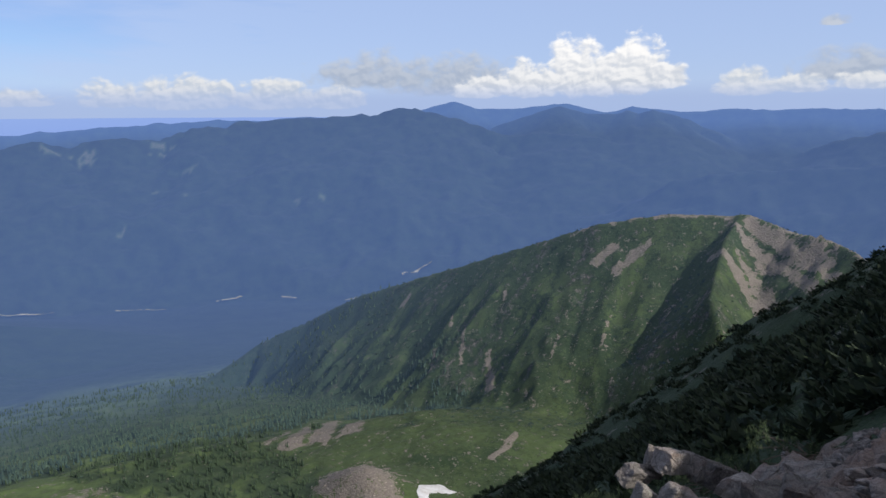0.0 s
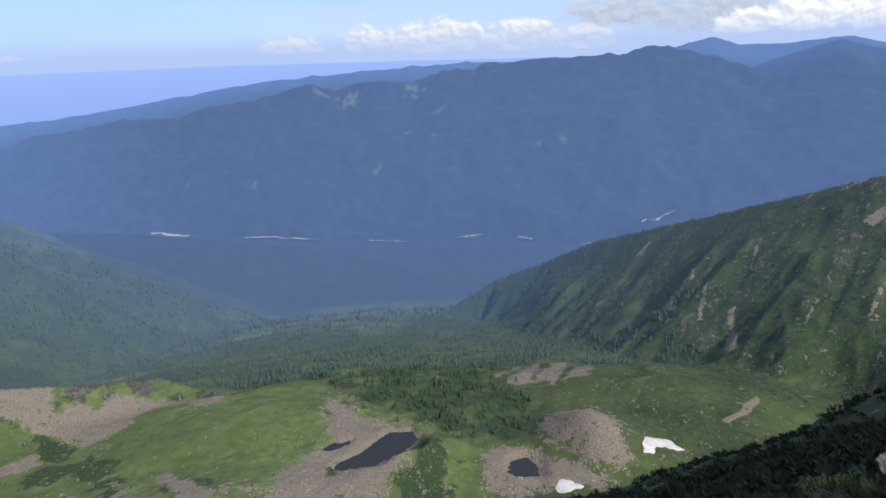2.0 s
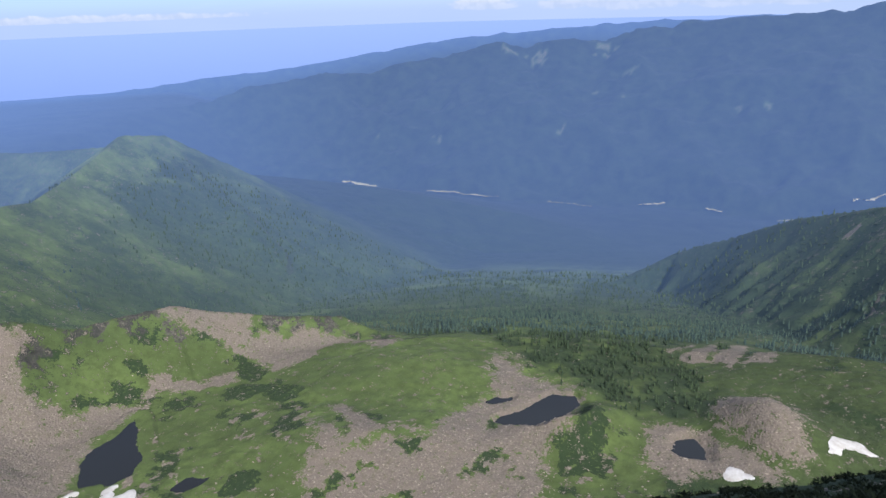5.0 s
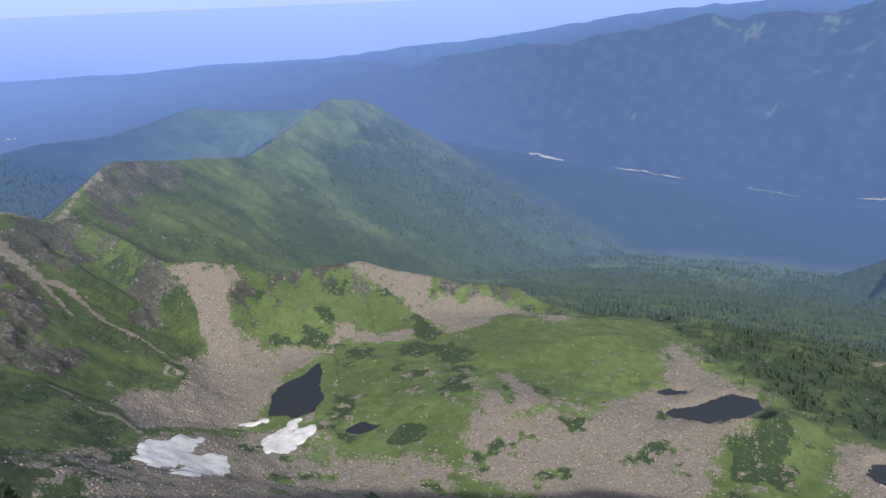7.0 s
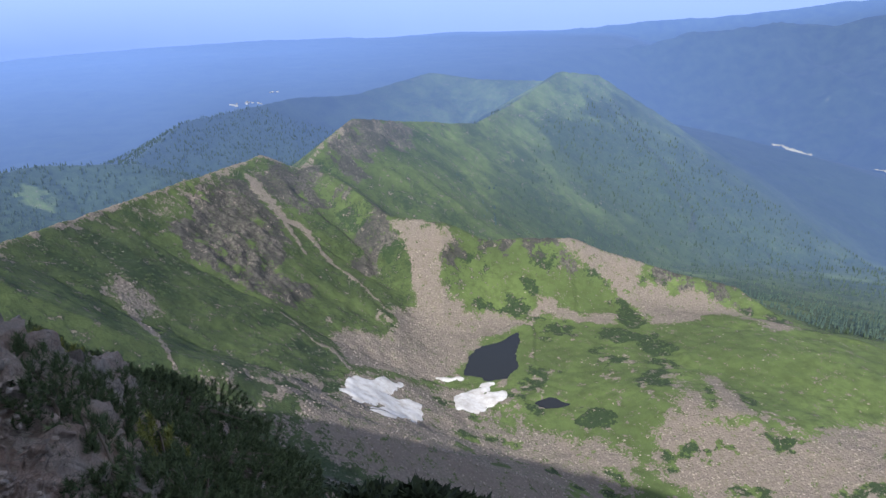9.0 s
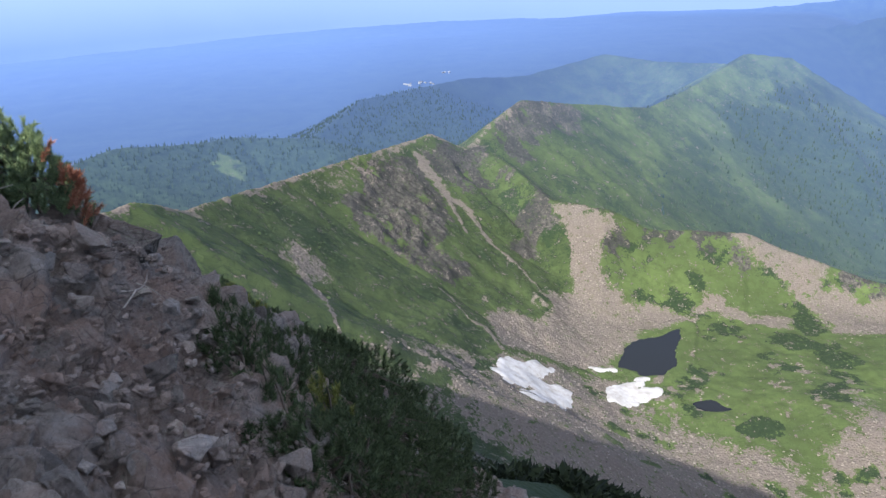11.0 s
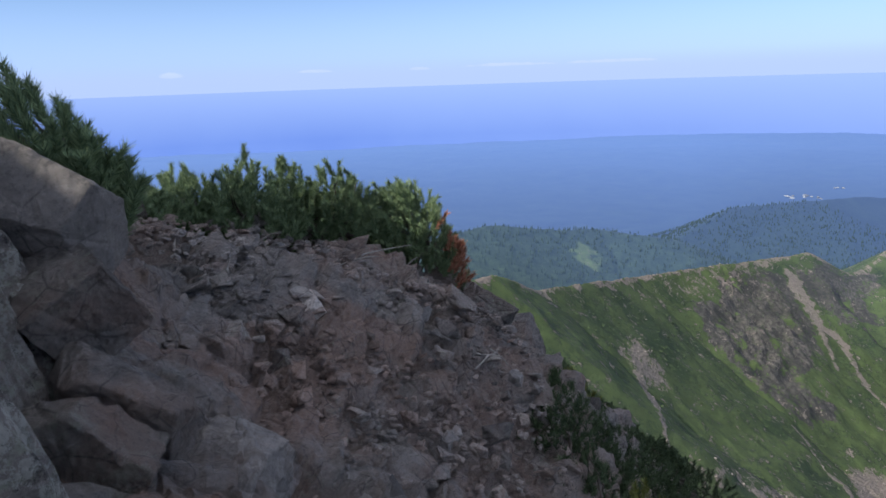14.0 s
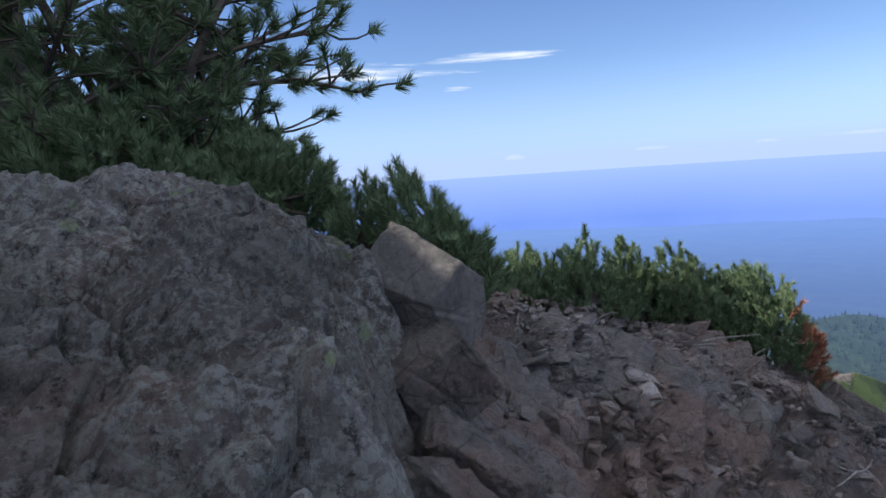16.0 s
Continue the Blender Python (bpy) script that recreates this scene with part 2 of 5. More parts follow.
BACK_RANGE = [spot(*p) for p in ((64, -5.2, 4780), (57.8, -4.5, 4780), (50, -3.9, 4780), (44.8, -3.5, 4780), (40, -2.8, 4780), (30, -1.7, 4780), (20, -1.2, 4800), (6, -1, 4830), (1.5, -0.5, 4850), (-0.6, 0.1, 4850), (-2.5, -0.5, 4850), (-5, -0.6, 4850), (-9.4, -0.2, 4850), (-12.5, -0.9, 4850), (-14.5, -0.5, 4850), (-18, -0.9, 4850),
                                 (-22, -0.7, 4850), (-31, -0.7, 4850), (-60, -0.8, 4850))]
FLOOR_R = (0, 480, 600, 720, 850, 1000, 1250, 1500, 1800, 2200, 2600, 3200, 5200)
FLOOR_Z = (-283, -283, -292, -328, -369, -418, -493, -562, -636, -716, -765, -812, -830)
LAKE_Z = -283.5
# shores of the tarns, as the water stands
LAKE_EAST = ((-230, 384), (-230, 392), (-219, 412), (-212, 439), (-195, 448), (-186, 437), (-189, 407), (-200, 401), (-204, 391), (-223, 384))
LAKE_WEST = ((-422, 177), (-446, 193), (-454, 207), (-454, 222), (-464, 246), (-432, 226), (-416, 220), (-404, 204), (-406, 191))
POND = ((-111, 428), (-101, 437), (-92, 427), (-88, 416), (-102, 412), (-110, 415))
POOL = ((-252, 404), (-247, 414), (-233, 421), (-235, 415), (-244, 403))
BOG = ((-368, 208), (-369, 220), (-357, 231), (-354, 225), (-361, 207))
LAKES = (LAKE_EAST, LAKE_WEST, POND, POOL, BOG)


def within(x, y, outline, fray=0.0, size=14.0, wander=0):
    """Metres inside a closed outline of x, y (negative outside), its edge frayed by so many metres."""
    px, py = np.array([p[0] for p in outline], float), np.array([p[1] for p in outline], float)
    out = np.full(x.shape, -80.0)
    near = (x > px.min() - 60) & (x < px.max() + 60) & (y > py.min() - 60) & (y < py.max() + 60)
    u, v = x[near], y[near]
    if not u.size:
        return out
    if fray:
        seed = int(abs(px[0]) + abs(py[0])) % 83
        u, v = u + fray * fbm(u, v, size, 4, seed, 0.6), v + fray * fbm(u, v, size, 4, seed + 7, 0.6)
    best, odd = np.full(u.shape, 1e9), np.zeros(u.shape, bool)
    for k in range(len(px)):
        ax, ay, bx, by = px[k - 1], py[k - 1], px[k], py[k]
        s = np.clip(((u - ax) * (bx - ax) + (v - ay) * (by - ay)) / ((bx - ax) ** 2 + (by - ay) ** 2), 0, 1)
        best = np.minimum(best, np.hypot(u - ax - s * (bx - ax), v - ay - s * (by - ay)))
        if ay != by:
            odd ^= ((ay > v) != (by > v)) & (u < (bx - ax) * (v - ay) / (by - ay) + ax)
    out[near] = np.where(odd, best, -best)
    return out


CRAG_WEST = ((-575, 2), (-636, 40), (-634, 61), (-603, 74), (-560, 78), (-499, 59), (-511, 92), (-484, 82), (-462, 52), (-470, 32), (-481, 17), (-489, 1), (-511, -5), (-543, 3))
CRAG_TOP = ((-656, 67), (-692, 97), (-704, 119), (-673, 128), (-655, 134), (-624, 107), (-625, 92), (-629, 79))
CRAG_MID = ((-620, 151), (-626, 169), (-631, 185), (-591, 172), (-567, 158), (-543, 137), (-572, 136))
CRAG_FAN = ((-576, 218), (-572, 233), (-553, 232), (-538, 219), (-547, 210))
CRAG_PEAK = ((-754, 156), (-800, 186), (-848, 232), (-869, 267), (-879, 300), (-829, 294), (-795, 257), (-800, 238), (-753, 203), (-754, 179), (-728, 201), (-712, 184), (-728, 159))
CRAG_RIM = ((-540, 326), (-539, 343), (-524, 359), (-511, 354), (-518, 339), (-516, 320))
CRAGS = (CRAG_WEST, CRAG_TOP, CRAG_MID, CRAG_FAN, CRAG_PEAK, CRAG_RIM)
EAST_CRAGS = ((340, 668, 40), (300, 650, 30), (177, 746, 14), (141, 782, 12), (-22, 768, 8), (40, 714, 9), (108, 682, 12))


def down_line(line, share, x, y):
    """Metres along a ridge line, swaying a little, to lay gullies down its side."""
    run = np.cumsum([0.0] + [math.dist(a[:2], b[:2]) for a, b in zip(line, line[1:])])
    return np.interp(share, np.arange(len(run)), run) + 12 * fbm(x, y, 60, 3, 175)


def blot(x, y, cx, cy, size, fray=0.5):
    """1 in a ragged patch, 0 outside."""
    d = np.hypot(x - cx, y - cy) / size + fray * fbm(x, y, size * 0.8, 4, int(abs(cx) + 3 * abs(cy)) % 97)
    return np.clip((1.0 - d) * 5, 0, 1)


def oval(x, y, cx, cy, a, b, turn):
    """Distance from the middle of an oval in units of its radius."""
    c, s = math.cos(radians(turn)), math.sin(radians(turn))
    return np.hypot(((x - cx) * c + (y - cy) * s) / a, (-(x - cx) * s + (y - cy) * c) / b)


def near_slope(x, y):
    """The summit's own steep flank, which falls to the cirque."""
    u = -x * math.sin(radians(45)) + y * math.cos(radians(45))
    v = x * math.cos(radians(45)) + y * math.sin(radians(45))
    r = np.hypot(x, y)
    bench = np.interp(u, (-30, -6, -1, 0, 1.46, 2.4, 3.44, 4.45), (-6, -0.80, -0.82, -0.97, -1.46, -1.93, -3.0, -4.0)) - 1.02 * np.clip(u - 4.45, 0, 2000)
    step = np.where(v > 2, -1.45 * np.clip(1 - (r - 10) / 34, 0, 1), -1.4)
    open_side = step + np.where(u > -0.3, -(1.0 - 0.08 * np.clip(v / 20, 0, 1)) * u, 0.3 - 0.45 * (u + 0.3))
    open_side = np.minimum(open_side, 0.15 + 0 * u) - 0.4 * np.clip(-u - 5, 0, 500)
    w = np.clip((-2.4 - v) / 2.6, 0, 1)
    z = EYE + open_side * (1 - w) + bench * w
    z = z - 0.75 * np.clip(-6.9 - v, 0, 32) * np.clip(1.2 - u / 12, 0.0, 1)
    az = np.degrees(np.arctan2(-x, y))
    z = z - 0.75 * np.clip(-38.9 - v, 0, 400) * np.clip((abs(az) - 121) / 5, 0, 1)
    z = z - 0.085 * np.clip(r, 0, 240) * np.clip(1.2 - abs(az - 82) / 10, 0, 1)
    z = z - 0.05 * r * np.clip((-az - 15) / 10, 0, 1) * np.clip((az + 70) / 20, 0, 1) * np.clip((13 - r) / 4, 0, 1)
    # unseen humps behind the eye, added to keep the sun off the near rocks
    for kaz, kd, high in ((180, 6.4, 4.6), (191, 5.9, 1.8), (206, 5.6, 1.9), (228, 5.4, 3.0)):
        kx, ky = bearing(kaz, kd)
        z = z + high * np.exp(-((x - kx) ** 2 + (y - ky) ** 2) / 1.5 ** 2)
    # two more humps added out of view, to shade the outcrop and eastern blocks
    z = z + 2.2 * np.exp(-((x - 2.2) ** 2 + (y + 3.2) ** 2) / 0.9 ** 2)
    z = z + 3.6 * np.exp(-((x - 9.3) ** 2 + (y - 1.4) ** 2) / 2.4 ** 2)
    grow = np.clip((r - 9) / 60, 0, 1)
    return z + grow * (6 * fbm(x, y, 60, 4, 31) + 2.2 * fbm(x, y, 14, 3, 35)) - 0.0004 * np.clip(abs(v) - 60, 0, 900) ** 2


def floor_level(x, y):
    r, az = np.hypot(x, y), np.degrees(np.arctan2(-x, y))
    valley = np.interp(r, FLOOR_R, FLOOR_Z)
    plain = np.interp(r, (0, 480, 640, 900, 1300, 5200), (-283, -283, -290, -350, -405, -408))
    w = np.clip((az - np.interp(r, (900, 1500, 2500, 4000), (46, 56, 53, 40))) / 16, 0, 1)
    w = w * w * (3 - 2 * w)
    w = np.where(az < -150, 1, w)
    return valley * (1 - w) + plain * w


def land(x, y):
    """Height of the ground at x, y."""
    r = np.hypot(x, y)
    wx, wy = x + 14 * fbm(x, y, 120, 3, 3), y + 14 * fbm(x, y, 120, 3, 4)
    z = floor_level(x, y) + 4 * fbm(x, y, 70, 4, 9) * np.clip(r / 500, 0, 1)
    # knolls on the cirque floor
    for cx, cy, a, b, turn, high in ((-176, 398, 34, 22, 60, 24), (-58, 460, 38, 26, 150, 24), (-300, 290, 60, 42, 30, 12), (-330, 420, 90, 60, 30, 10), (-250, 330, 50, 40, 0, 7), (-40, 395, 40, 12, 150, 5), (30, 560, 120, 90, 0, 22)):
        z = z + high * np.exp(-oval(wx, wy, cx, cy, a, b, turn) ** 2)
    rough = ridged(x, y, 90, 4, 21)
    gully = ridged(x, y, 34, 3, 25)
    for line, steep, reach, bite in ((WEST_RIDGE, 0.62, 120, 0.4), (GREEN_SHOULDER, 0.50, 400, 0.7), (RIM, 0.66, 60, 0.25), (RIGHT_RIDGE, 0.72, 170, 0.8), (EAST_RIB, 1.0, 60, 0.3), (WOODED_HILLS, 0.4, 200, 0.5), (BACK_HILLS, 0.42, 260, 0.7)):
        d, top, share = along(line, x, y)
        if line in (RIGHT_RIDGE, GREEN_SHOULDER):
            # ribs and gullies down the fall line
            way = down_line(line, share, x, y)
            top = top + (24 if line is RIGHT_RIDGE else 9) * (ridged(way, 0.16 * d, 52, 3, 171) - 0.66) * np.clip(d / 70 - 0.2, 0, 1) * np.clip((300 - d) / 60, 0, 1)
        w = np.clip(d / 60, 0, 1)
        side = top - steep * d * (1 + 0.25 * np.exp(-d / reach)) - bite * w * (16 * (0.72 - rough) + 7 * (0.7 - gully)) * np.clip(d / 120 + 0.3, 0, 1.6)
        z = smax(z, side, 14)
    d, top, share = along(SHADOW_SHOULDER, x, y)
    z = np.where((r < 520) & (r > 30), smax(z, top - 0.9 * d + 5 * fbm(x, y, 50, 4, 33) * np.clip(d / 40, 0, 1), 6), z)
    z = np.where(r < 520, smax(z, near_slope(x, y), np.clip(r / 12, 0.3, 8)), z)
    crag = np.zeros(x.shape)
    for cx, cy, size in EAST_CRAGS:
        crag = np.maximum(crag, blot(x, y, cx, cy, 0.95 * size, 1.0))
    for outline in CRAGS:
        crag = np.maximum(crag, np.clip(within(x, y, outline, 10, 22) / 7, 0, 1))
    z = z + crag * (12 * (ridged(x, y, 22, 4, 141) - 0.62) + 4 * (ridged(x, y, 7, 2, 145) - 0.6))
    fine = np.clip((r - 40) / 200, 0, 1)
    z = z + fine * (1.3 * fbm(x, y, 16, 3, 61) + 0.5 * fbm(x, y, 5, 2, 65))
    for outline in LAKES:
        q = within(x, y, outline, 3.0, 12)
        shore = np.clip(-q, 0, 60)
        low = np.where(shore < 14, LAKE_Z + 0.05 + 0.06 * shore, -1e4)
        bank = np.clip(z, low, LAKE_Z + 0.05 + 0.55 * shore + 0.012 * shore ** 2)
        z = np.where(q > 0, LAKE_Z - np.clip(0.3 * q, 0.05, 2.0), np.where(shore < 55, bank, z))
    return z


COAST_AZ, COAST_R = (57, 64.5, 72.6, 81.6, 93, 105.8, 119, 123.5, 135, 180), (5200, 5150, 4720, 4850, 4720, 4390, 4290, 4330, 4500, 4500)


def far_land(x, y):
    """Height of the land past the ridges: the valley, the ranges beyond it and the plain."""
    z = floor_level(x, y) + 7 * fbm(x, y, 260, 4, 71)
    rough = ridged(x, y, 620, 5, 81)
    fine = ridged(x, y, 160, 4, 85)
    for line, steep, bite in ((FRONT_RANGE, 0.62, 1.0), (EAST_SPUR, 0.55, 0.8), (EAST_FAR, 0.6, 0.8), (MID_RANGE, 0.6, 0.6), (BACK_RANGE, 0.7, 0.6), (GREEN_SHOULDER, 0.50, 0.4), (WEST_RIDGE, 0.62, 0), (RIGHT_RIDGE, 0.72, 0), (BACK_HILLS, 0.42, 0)):
        d, top, share = along(line, x, y, 0.8 * steep)
        w = np.clip(d / 300, 0, 1)
        side = top - steep * d * (0.75 + 0.5 * np.exp(-d / 300)) - bite * w * (125 * (0.70 - rough) + 45 * (0.7 - fine)) + bite * 30 * (fine - 0.66) * (1 - w)
        z = smax(z, side, 30)
    # past the coast the land lies under the lake
    az, r = np.degrees(np.arctan2(-x, y)), np.hypot(x, y)
    coast = np.interp(az, COAST_AZ, COAST_R) + 40 * fbm(az * 60, 0 * az, 400, 4, 91)
    return np.where((az > 57) & (r > coast), -640.0, z)


# ---- materials ----
def material(name, rough=0.9):
    m = bpy.data.materials.new(name)
    m.use_nodes = True
    add, join = nodes_of(m.node_tree)
    bsdf = add("ShaderNodeBsdfPrincipled", Roughness=rough)
    bsdf.inputs["Specular IOR Level"].default_value = 0.25
    out = add("ShaderNodeOutputMaterial")
    join(bsdf.outputs[0], out.inputs["Surface"])
    place = add("ShaderNodeNewGeometry")

    def grain(size, detail=5.0, rough=0.55, warp=0.0):
        n = add("ShaderNodeTexNoise", Scale=1.0 / size, Detail=detail, Roughness=rough, Distortion=warp)
        join(place.outputs["Position"], n.inputs["Vector"])
        return n.outputs["Fac"]

    def spread(value, lo, hi, to_lo=0.0, to_hi=1.0):
        n = add("ShaderNodeMapRange", **{"From Min": lo, "From Max": hi, "To Min": to_lo, "To Max": to_hi})
        join(value, n.inputs["Value"])
        return n.outputs[0]

    def blend(fac, a, b):
        n = add("ShaderNodeMix", data_type="RGBA")
        for value, key in ((fac, "Factor"), (a, "A"), (b, "B")):
            if isinstance(value, tuple):
                n.inputs[key].default_value = (*value, 1)
            elif isinstance(value, float):
                n.inputs[key].default_value = value
            else:
                join(value, n.inputs[key])
        return n.outputs["Result"]

    def sums(op, a, b):
        n = add("ShaderNodeMath", operation=op)
        for k, value in enumerate((a, b)):
            if isinstance(value, float):
                n.inputs[k].default_value = value
            else:
                join(value, n.inputs[k])
        return n.outputs[0]

    def cells(size, feature="F1"):
        n = add("ShaderNodeTexVoronoi", Scale=1.0 / size, feature=feature)
        join(place.outputs["Position"], n.inputs["Vector"])
        return n

    def layer(name):
        return add("ShaderNodeAttribute", attribute_name=name).outputs["Fac"]

    def relief(height, strength, distance):
        n = add("ShaderNodeBump", Strength=strength, Distance=distance)
        join(height, n.inputs["Height"])
        join(n.outputs[0], bsdf.inputs["Normal"])

    def paint(colour):
        join(colour, bsdf.inputs["Base Color"])
    return dict(m=m, add=add, join=join, bsdf=bsdf, grain=grain, spread=spread, blend=blend, sums=sums, cells=cells, layer=layer, relief=relief, paint=paint, place=place)


def hillside(name, haze_glow=False):
    """Turf, scree, bare rock and conifer wood, by the layers of the sheet that wears it; far land also emits a painted
    blue haze.
    """
    k = material(name, 0.95)
    grain, spread, blend, sums, cells, layer = (k[n] for n in ("grain", "spread", "blend", "sums", "cells", "layer"))
    fresh = blend(spread(grain(60, 4), 0.35, 0.68), (0.054, 0.080, 0.029), (0.085, 0.123, 0.040))
    turf = blend(spread(grain(9, 6, 0.65), 0.42, 0.7), fresh, (0.042, 0.060, 0.022))
    turf = blend(spread(grain(2.2, 3), 0.62, 0.8, 0, 0.5), turf, (0.13, 0.15, 0.07))
    bush = blend(grain(3.0, 4), (0.012, 0.024, 0.012), (0.030, 0.050, 0.022))
    # heath, and turf darkened in place of shade on the scarp and eastern floor
    turf = blend(layer("heath"), turf, blend(spread(grain(5, 6, 0.7), 0.35, 0.65), (0.016, 0.026, 0.013), (0.040, 0.060, 0.026)))
    stone = cells(1.5)
    gravel = blend(spread(stone.outputs["Distance"], 0.0, 0.9), (0.180, 0.155, 0.138), (0.095, 0.082, 0.073))
    gravel = blend(spread(grain(40, 5), 0.35, 0.65), gravel, (0.140, 0.118, 0.104))
    gravel = blend(spread(grain(5, 7, 0.75), 0.52, 0.66, 0, 0.65), gravel, (0.085, 0.088, 0.052))
    gravel = blend(spread(grain(1.1, 3, 0.7), 0.60, 0.70, 0, 0.8), gravel, (0.30, 0.275, 0.24))
    crag = blend(spread(grain(2.6, 8, 0.75), 0.38, 0.64), (0.020, 0.021, 0.022), (0.108, 0.100, 0.090))
    crag = blend(spread(grain(30, 4), 0.40, 0.58, 0.75, 0.0), crag, (0.026, 0.028, 0.027))
    crag = blend(spread(grain(4, 5, 0.7), 0.56, 0.64, 0, 0.55), crag, (0.026, 0.040, 0.018))
    wood = blend(spread(grain(11, 5, 0.7), 0.35, 0.7), (0.009, 0.019, 0.012), (0.027, 0.046, 0.024))
    # far woods are darkened so that the emitted blue haze outweighs their green
    if haze_glow:
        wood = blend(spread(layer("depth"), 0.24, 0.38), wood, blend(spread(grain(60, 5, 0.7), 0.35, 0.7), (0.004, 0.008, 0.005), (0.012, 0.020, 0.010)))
    ragged = sums("ADD", sums("MULTIPLY", sums("SUBTRACT", grain(7.0, 6, 0.7), 0.5), 3.6), sums("MULTIPLY", sums("SUBTRACT", grain(1.6, 4, 0.7), 0.5), 2.2))

    def edge(name):
        return spread(sums("ADD", layer(name), ragged), 0.42, 0.58)
    turf = blend(edge("bush"), turf, bush)
    colour = blend(edge("rock"), turf, crag)
    colour = blend(edge("scree"), colour, gravel)
    colour = blend(layer("wood"), colour, wood)
    k["paint"](colour)
    k["relief"](sums("ADD", grain(3.0, 6, 0.7), sums("MULTIPLY", stone.outputs["Distance"], layer("scree"))), 0.55, 1.6)
    # aerial haze painted as blue emission, stronger with depth
    if haze_glow:
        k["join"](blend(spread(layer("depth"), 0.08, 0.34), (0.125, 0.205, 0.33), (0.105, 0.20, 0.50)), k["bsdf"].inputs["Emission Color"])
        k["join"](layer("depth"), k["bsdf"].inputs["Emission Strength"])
    return k["m"]


def bare_rock(name, dark=1.0, red=0.5, lichen=0.5, pieces=False):
    """Broken reddish-grey summit rock with lichen crusts."""
    k = material(name, 0.88)
    grain, spread, blend, sums, cells = (k[n] for n in ("grain", "spread", "blend", "sums", "cells"))
    grey = blend(spread(grain(0.22, 7, 0.7), 0.32, 0.7), tuple(dark * c for c in (0.125, 0.115, 0.110)), tuple(dark * c for c in (0.31, 0.275, 0.25)))
    rust = blend(grain(0.12, 6, 0.7), tuple(dark * c for c in (0.165, 0.115, 0.095)), tuple(dark * c for c in (0.31, 0.225, 0.185)))
    colour = blend(spread(grain(0.9, 5, 0.6, 0.8), 0.62 - 0.25 * red, 0.78 - 0.2 * red), grey, rust)
    patch = sums("MULTIPLY", spread(grain(0.045, 5, 0.7), 0.50, 0.60), spread(grain(0.35, 3), 0.60 - 0.22 * lichen, 0.70 - 0.16 * lichen))
    colour = blend(sums("MULTIPLY", patch, 0.75 * lichen + 0.1), colour, tuple(dark * c for c in (0.30, 0.31, 0.25)))
    colour = blend(spread(grain(0.018, 4, 0.7), 0.3, 0.5, 0.4, 0.0), colour, tuple(dark * c for c in (0.06, 0.055, 0.05)))
    if lichen > 0.9:
        fine = sums("MULTIPLY", spread(grain(0.035, 6, 0.75), 0.48, 0.56), spread(grain(0.45, 3), 0.36, 0.56, 0.35, 0.9))
        colour = blend(fine, colour, (0.47, 0.47, 0.43))
        colour = blend(spread(grain(0.06, 6, 0.8), 0.36, 0.46, 0.85, 0.0), colour, (0.035, 0.034, 0.034))
        spots = sums("MULTIPLY", spread(cells(0.075).outputs["Distance"], 0.30, 0.42, 1.0, 0.0), spread(grain(0.30, 4, 0.6), 0.58, 0.64))
        colour = blend(sums("MULTIPLY", spots, spread(grain(0.02, 3), 0.35, 0.55, 0.3, 0.95)), colour, (0.34, 0.40, 0.22))
    split = sums("MULTIPLY", spread(cells(0.14, "DISTANCE_TO_EDGE").outputs["Distance"], 0.0, 0.04, 0.25 if lichen > 0.9 else 0.6, 0.0), spread(grain(0.25, 4, 0.7), 0.45, 0.58))
    colour = blend(split, colour, tuple(dark * c for c in (0.035, 0.032, 0.032)))
    colour = blend(spread(grain(0.05, 8, 0.8), 0.52, 0.68, 0.0, 0.55), colour, tuple(dark * c for c in (0.36, 0.32, 0.285)))
    tone = k["add"]("ShaderNodeObjectInfo")
    vary = k["add"]("ShaderNodeHueSaturation")
    k["join"](spread(k["place"].outputs["Random Per Island"] if pieces else tone.outputs["Random"], 0, 1, 0.65 if pieces else 0.75, 1.4 if pieces else 1.25), vary.inputs["Value"])
    k["join"](colour, vary.inputs["Color"])
    k["paint"](vary.outputs[0])
    crack = spread(cells(0.30, "DISTANCE_TO_EDGE").outputs["Distance"], 0.0, 0.06)
    k["relief"](sums("ADD", sums("ADD", grain(0.07, 9, 0.8), grain(0.5, 4)), sums("MULTIPLY", crack, 0.35)), 1.0, 0.09)
    return k["m"]


def plain(name, colour, rough=0.8, second=None, size=0.2):
    k = material(name, rough)
    k["paint"](k["blend"](k["spread"](k["grain"](size, 5, 0.65), 0.35, 0.68), colour, second or tuple(0.6 * c for c in colour)))
    return k["m"]


TURF = hillside("hillside")
HAZY_DISTANCE = hillside("distance", haze_glow=True)
ROCK = bare_rock("summit_rock")
SNOW = plain("old_snow", (0.47, 0.47, 0.49), 0.7, (0.30, 0.285, 0.27), 5.0)


def water(name, colour, rough):
    k = material(name, rough)
    k["paint"](k["blend"](k["grain"](30, 3), colour, tuple(0.7 * c for c in colour)))
    k["bsdf"].inputs["Specular IOR Level"].default_value = 0.3
    k["relief"](k["grain"](1.2, 3), 0.12, 0.05)
    return k["m"]


TARN = water("tarn_water", (0.008, 0.011, 0.014), 0.06)


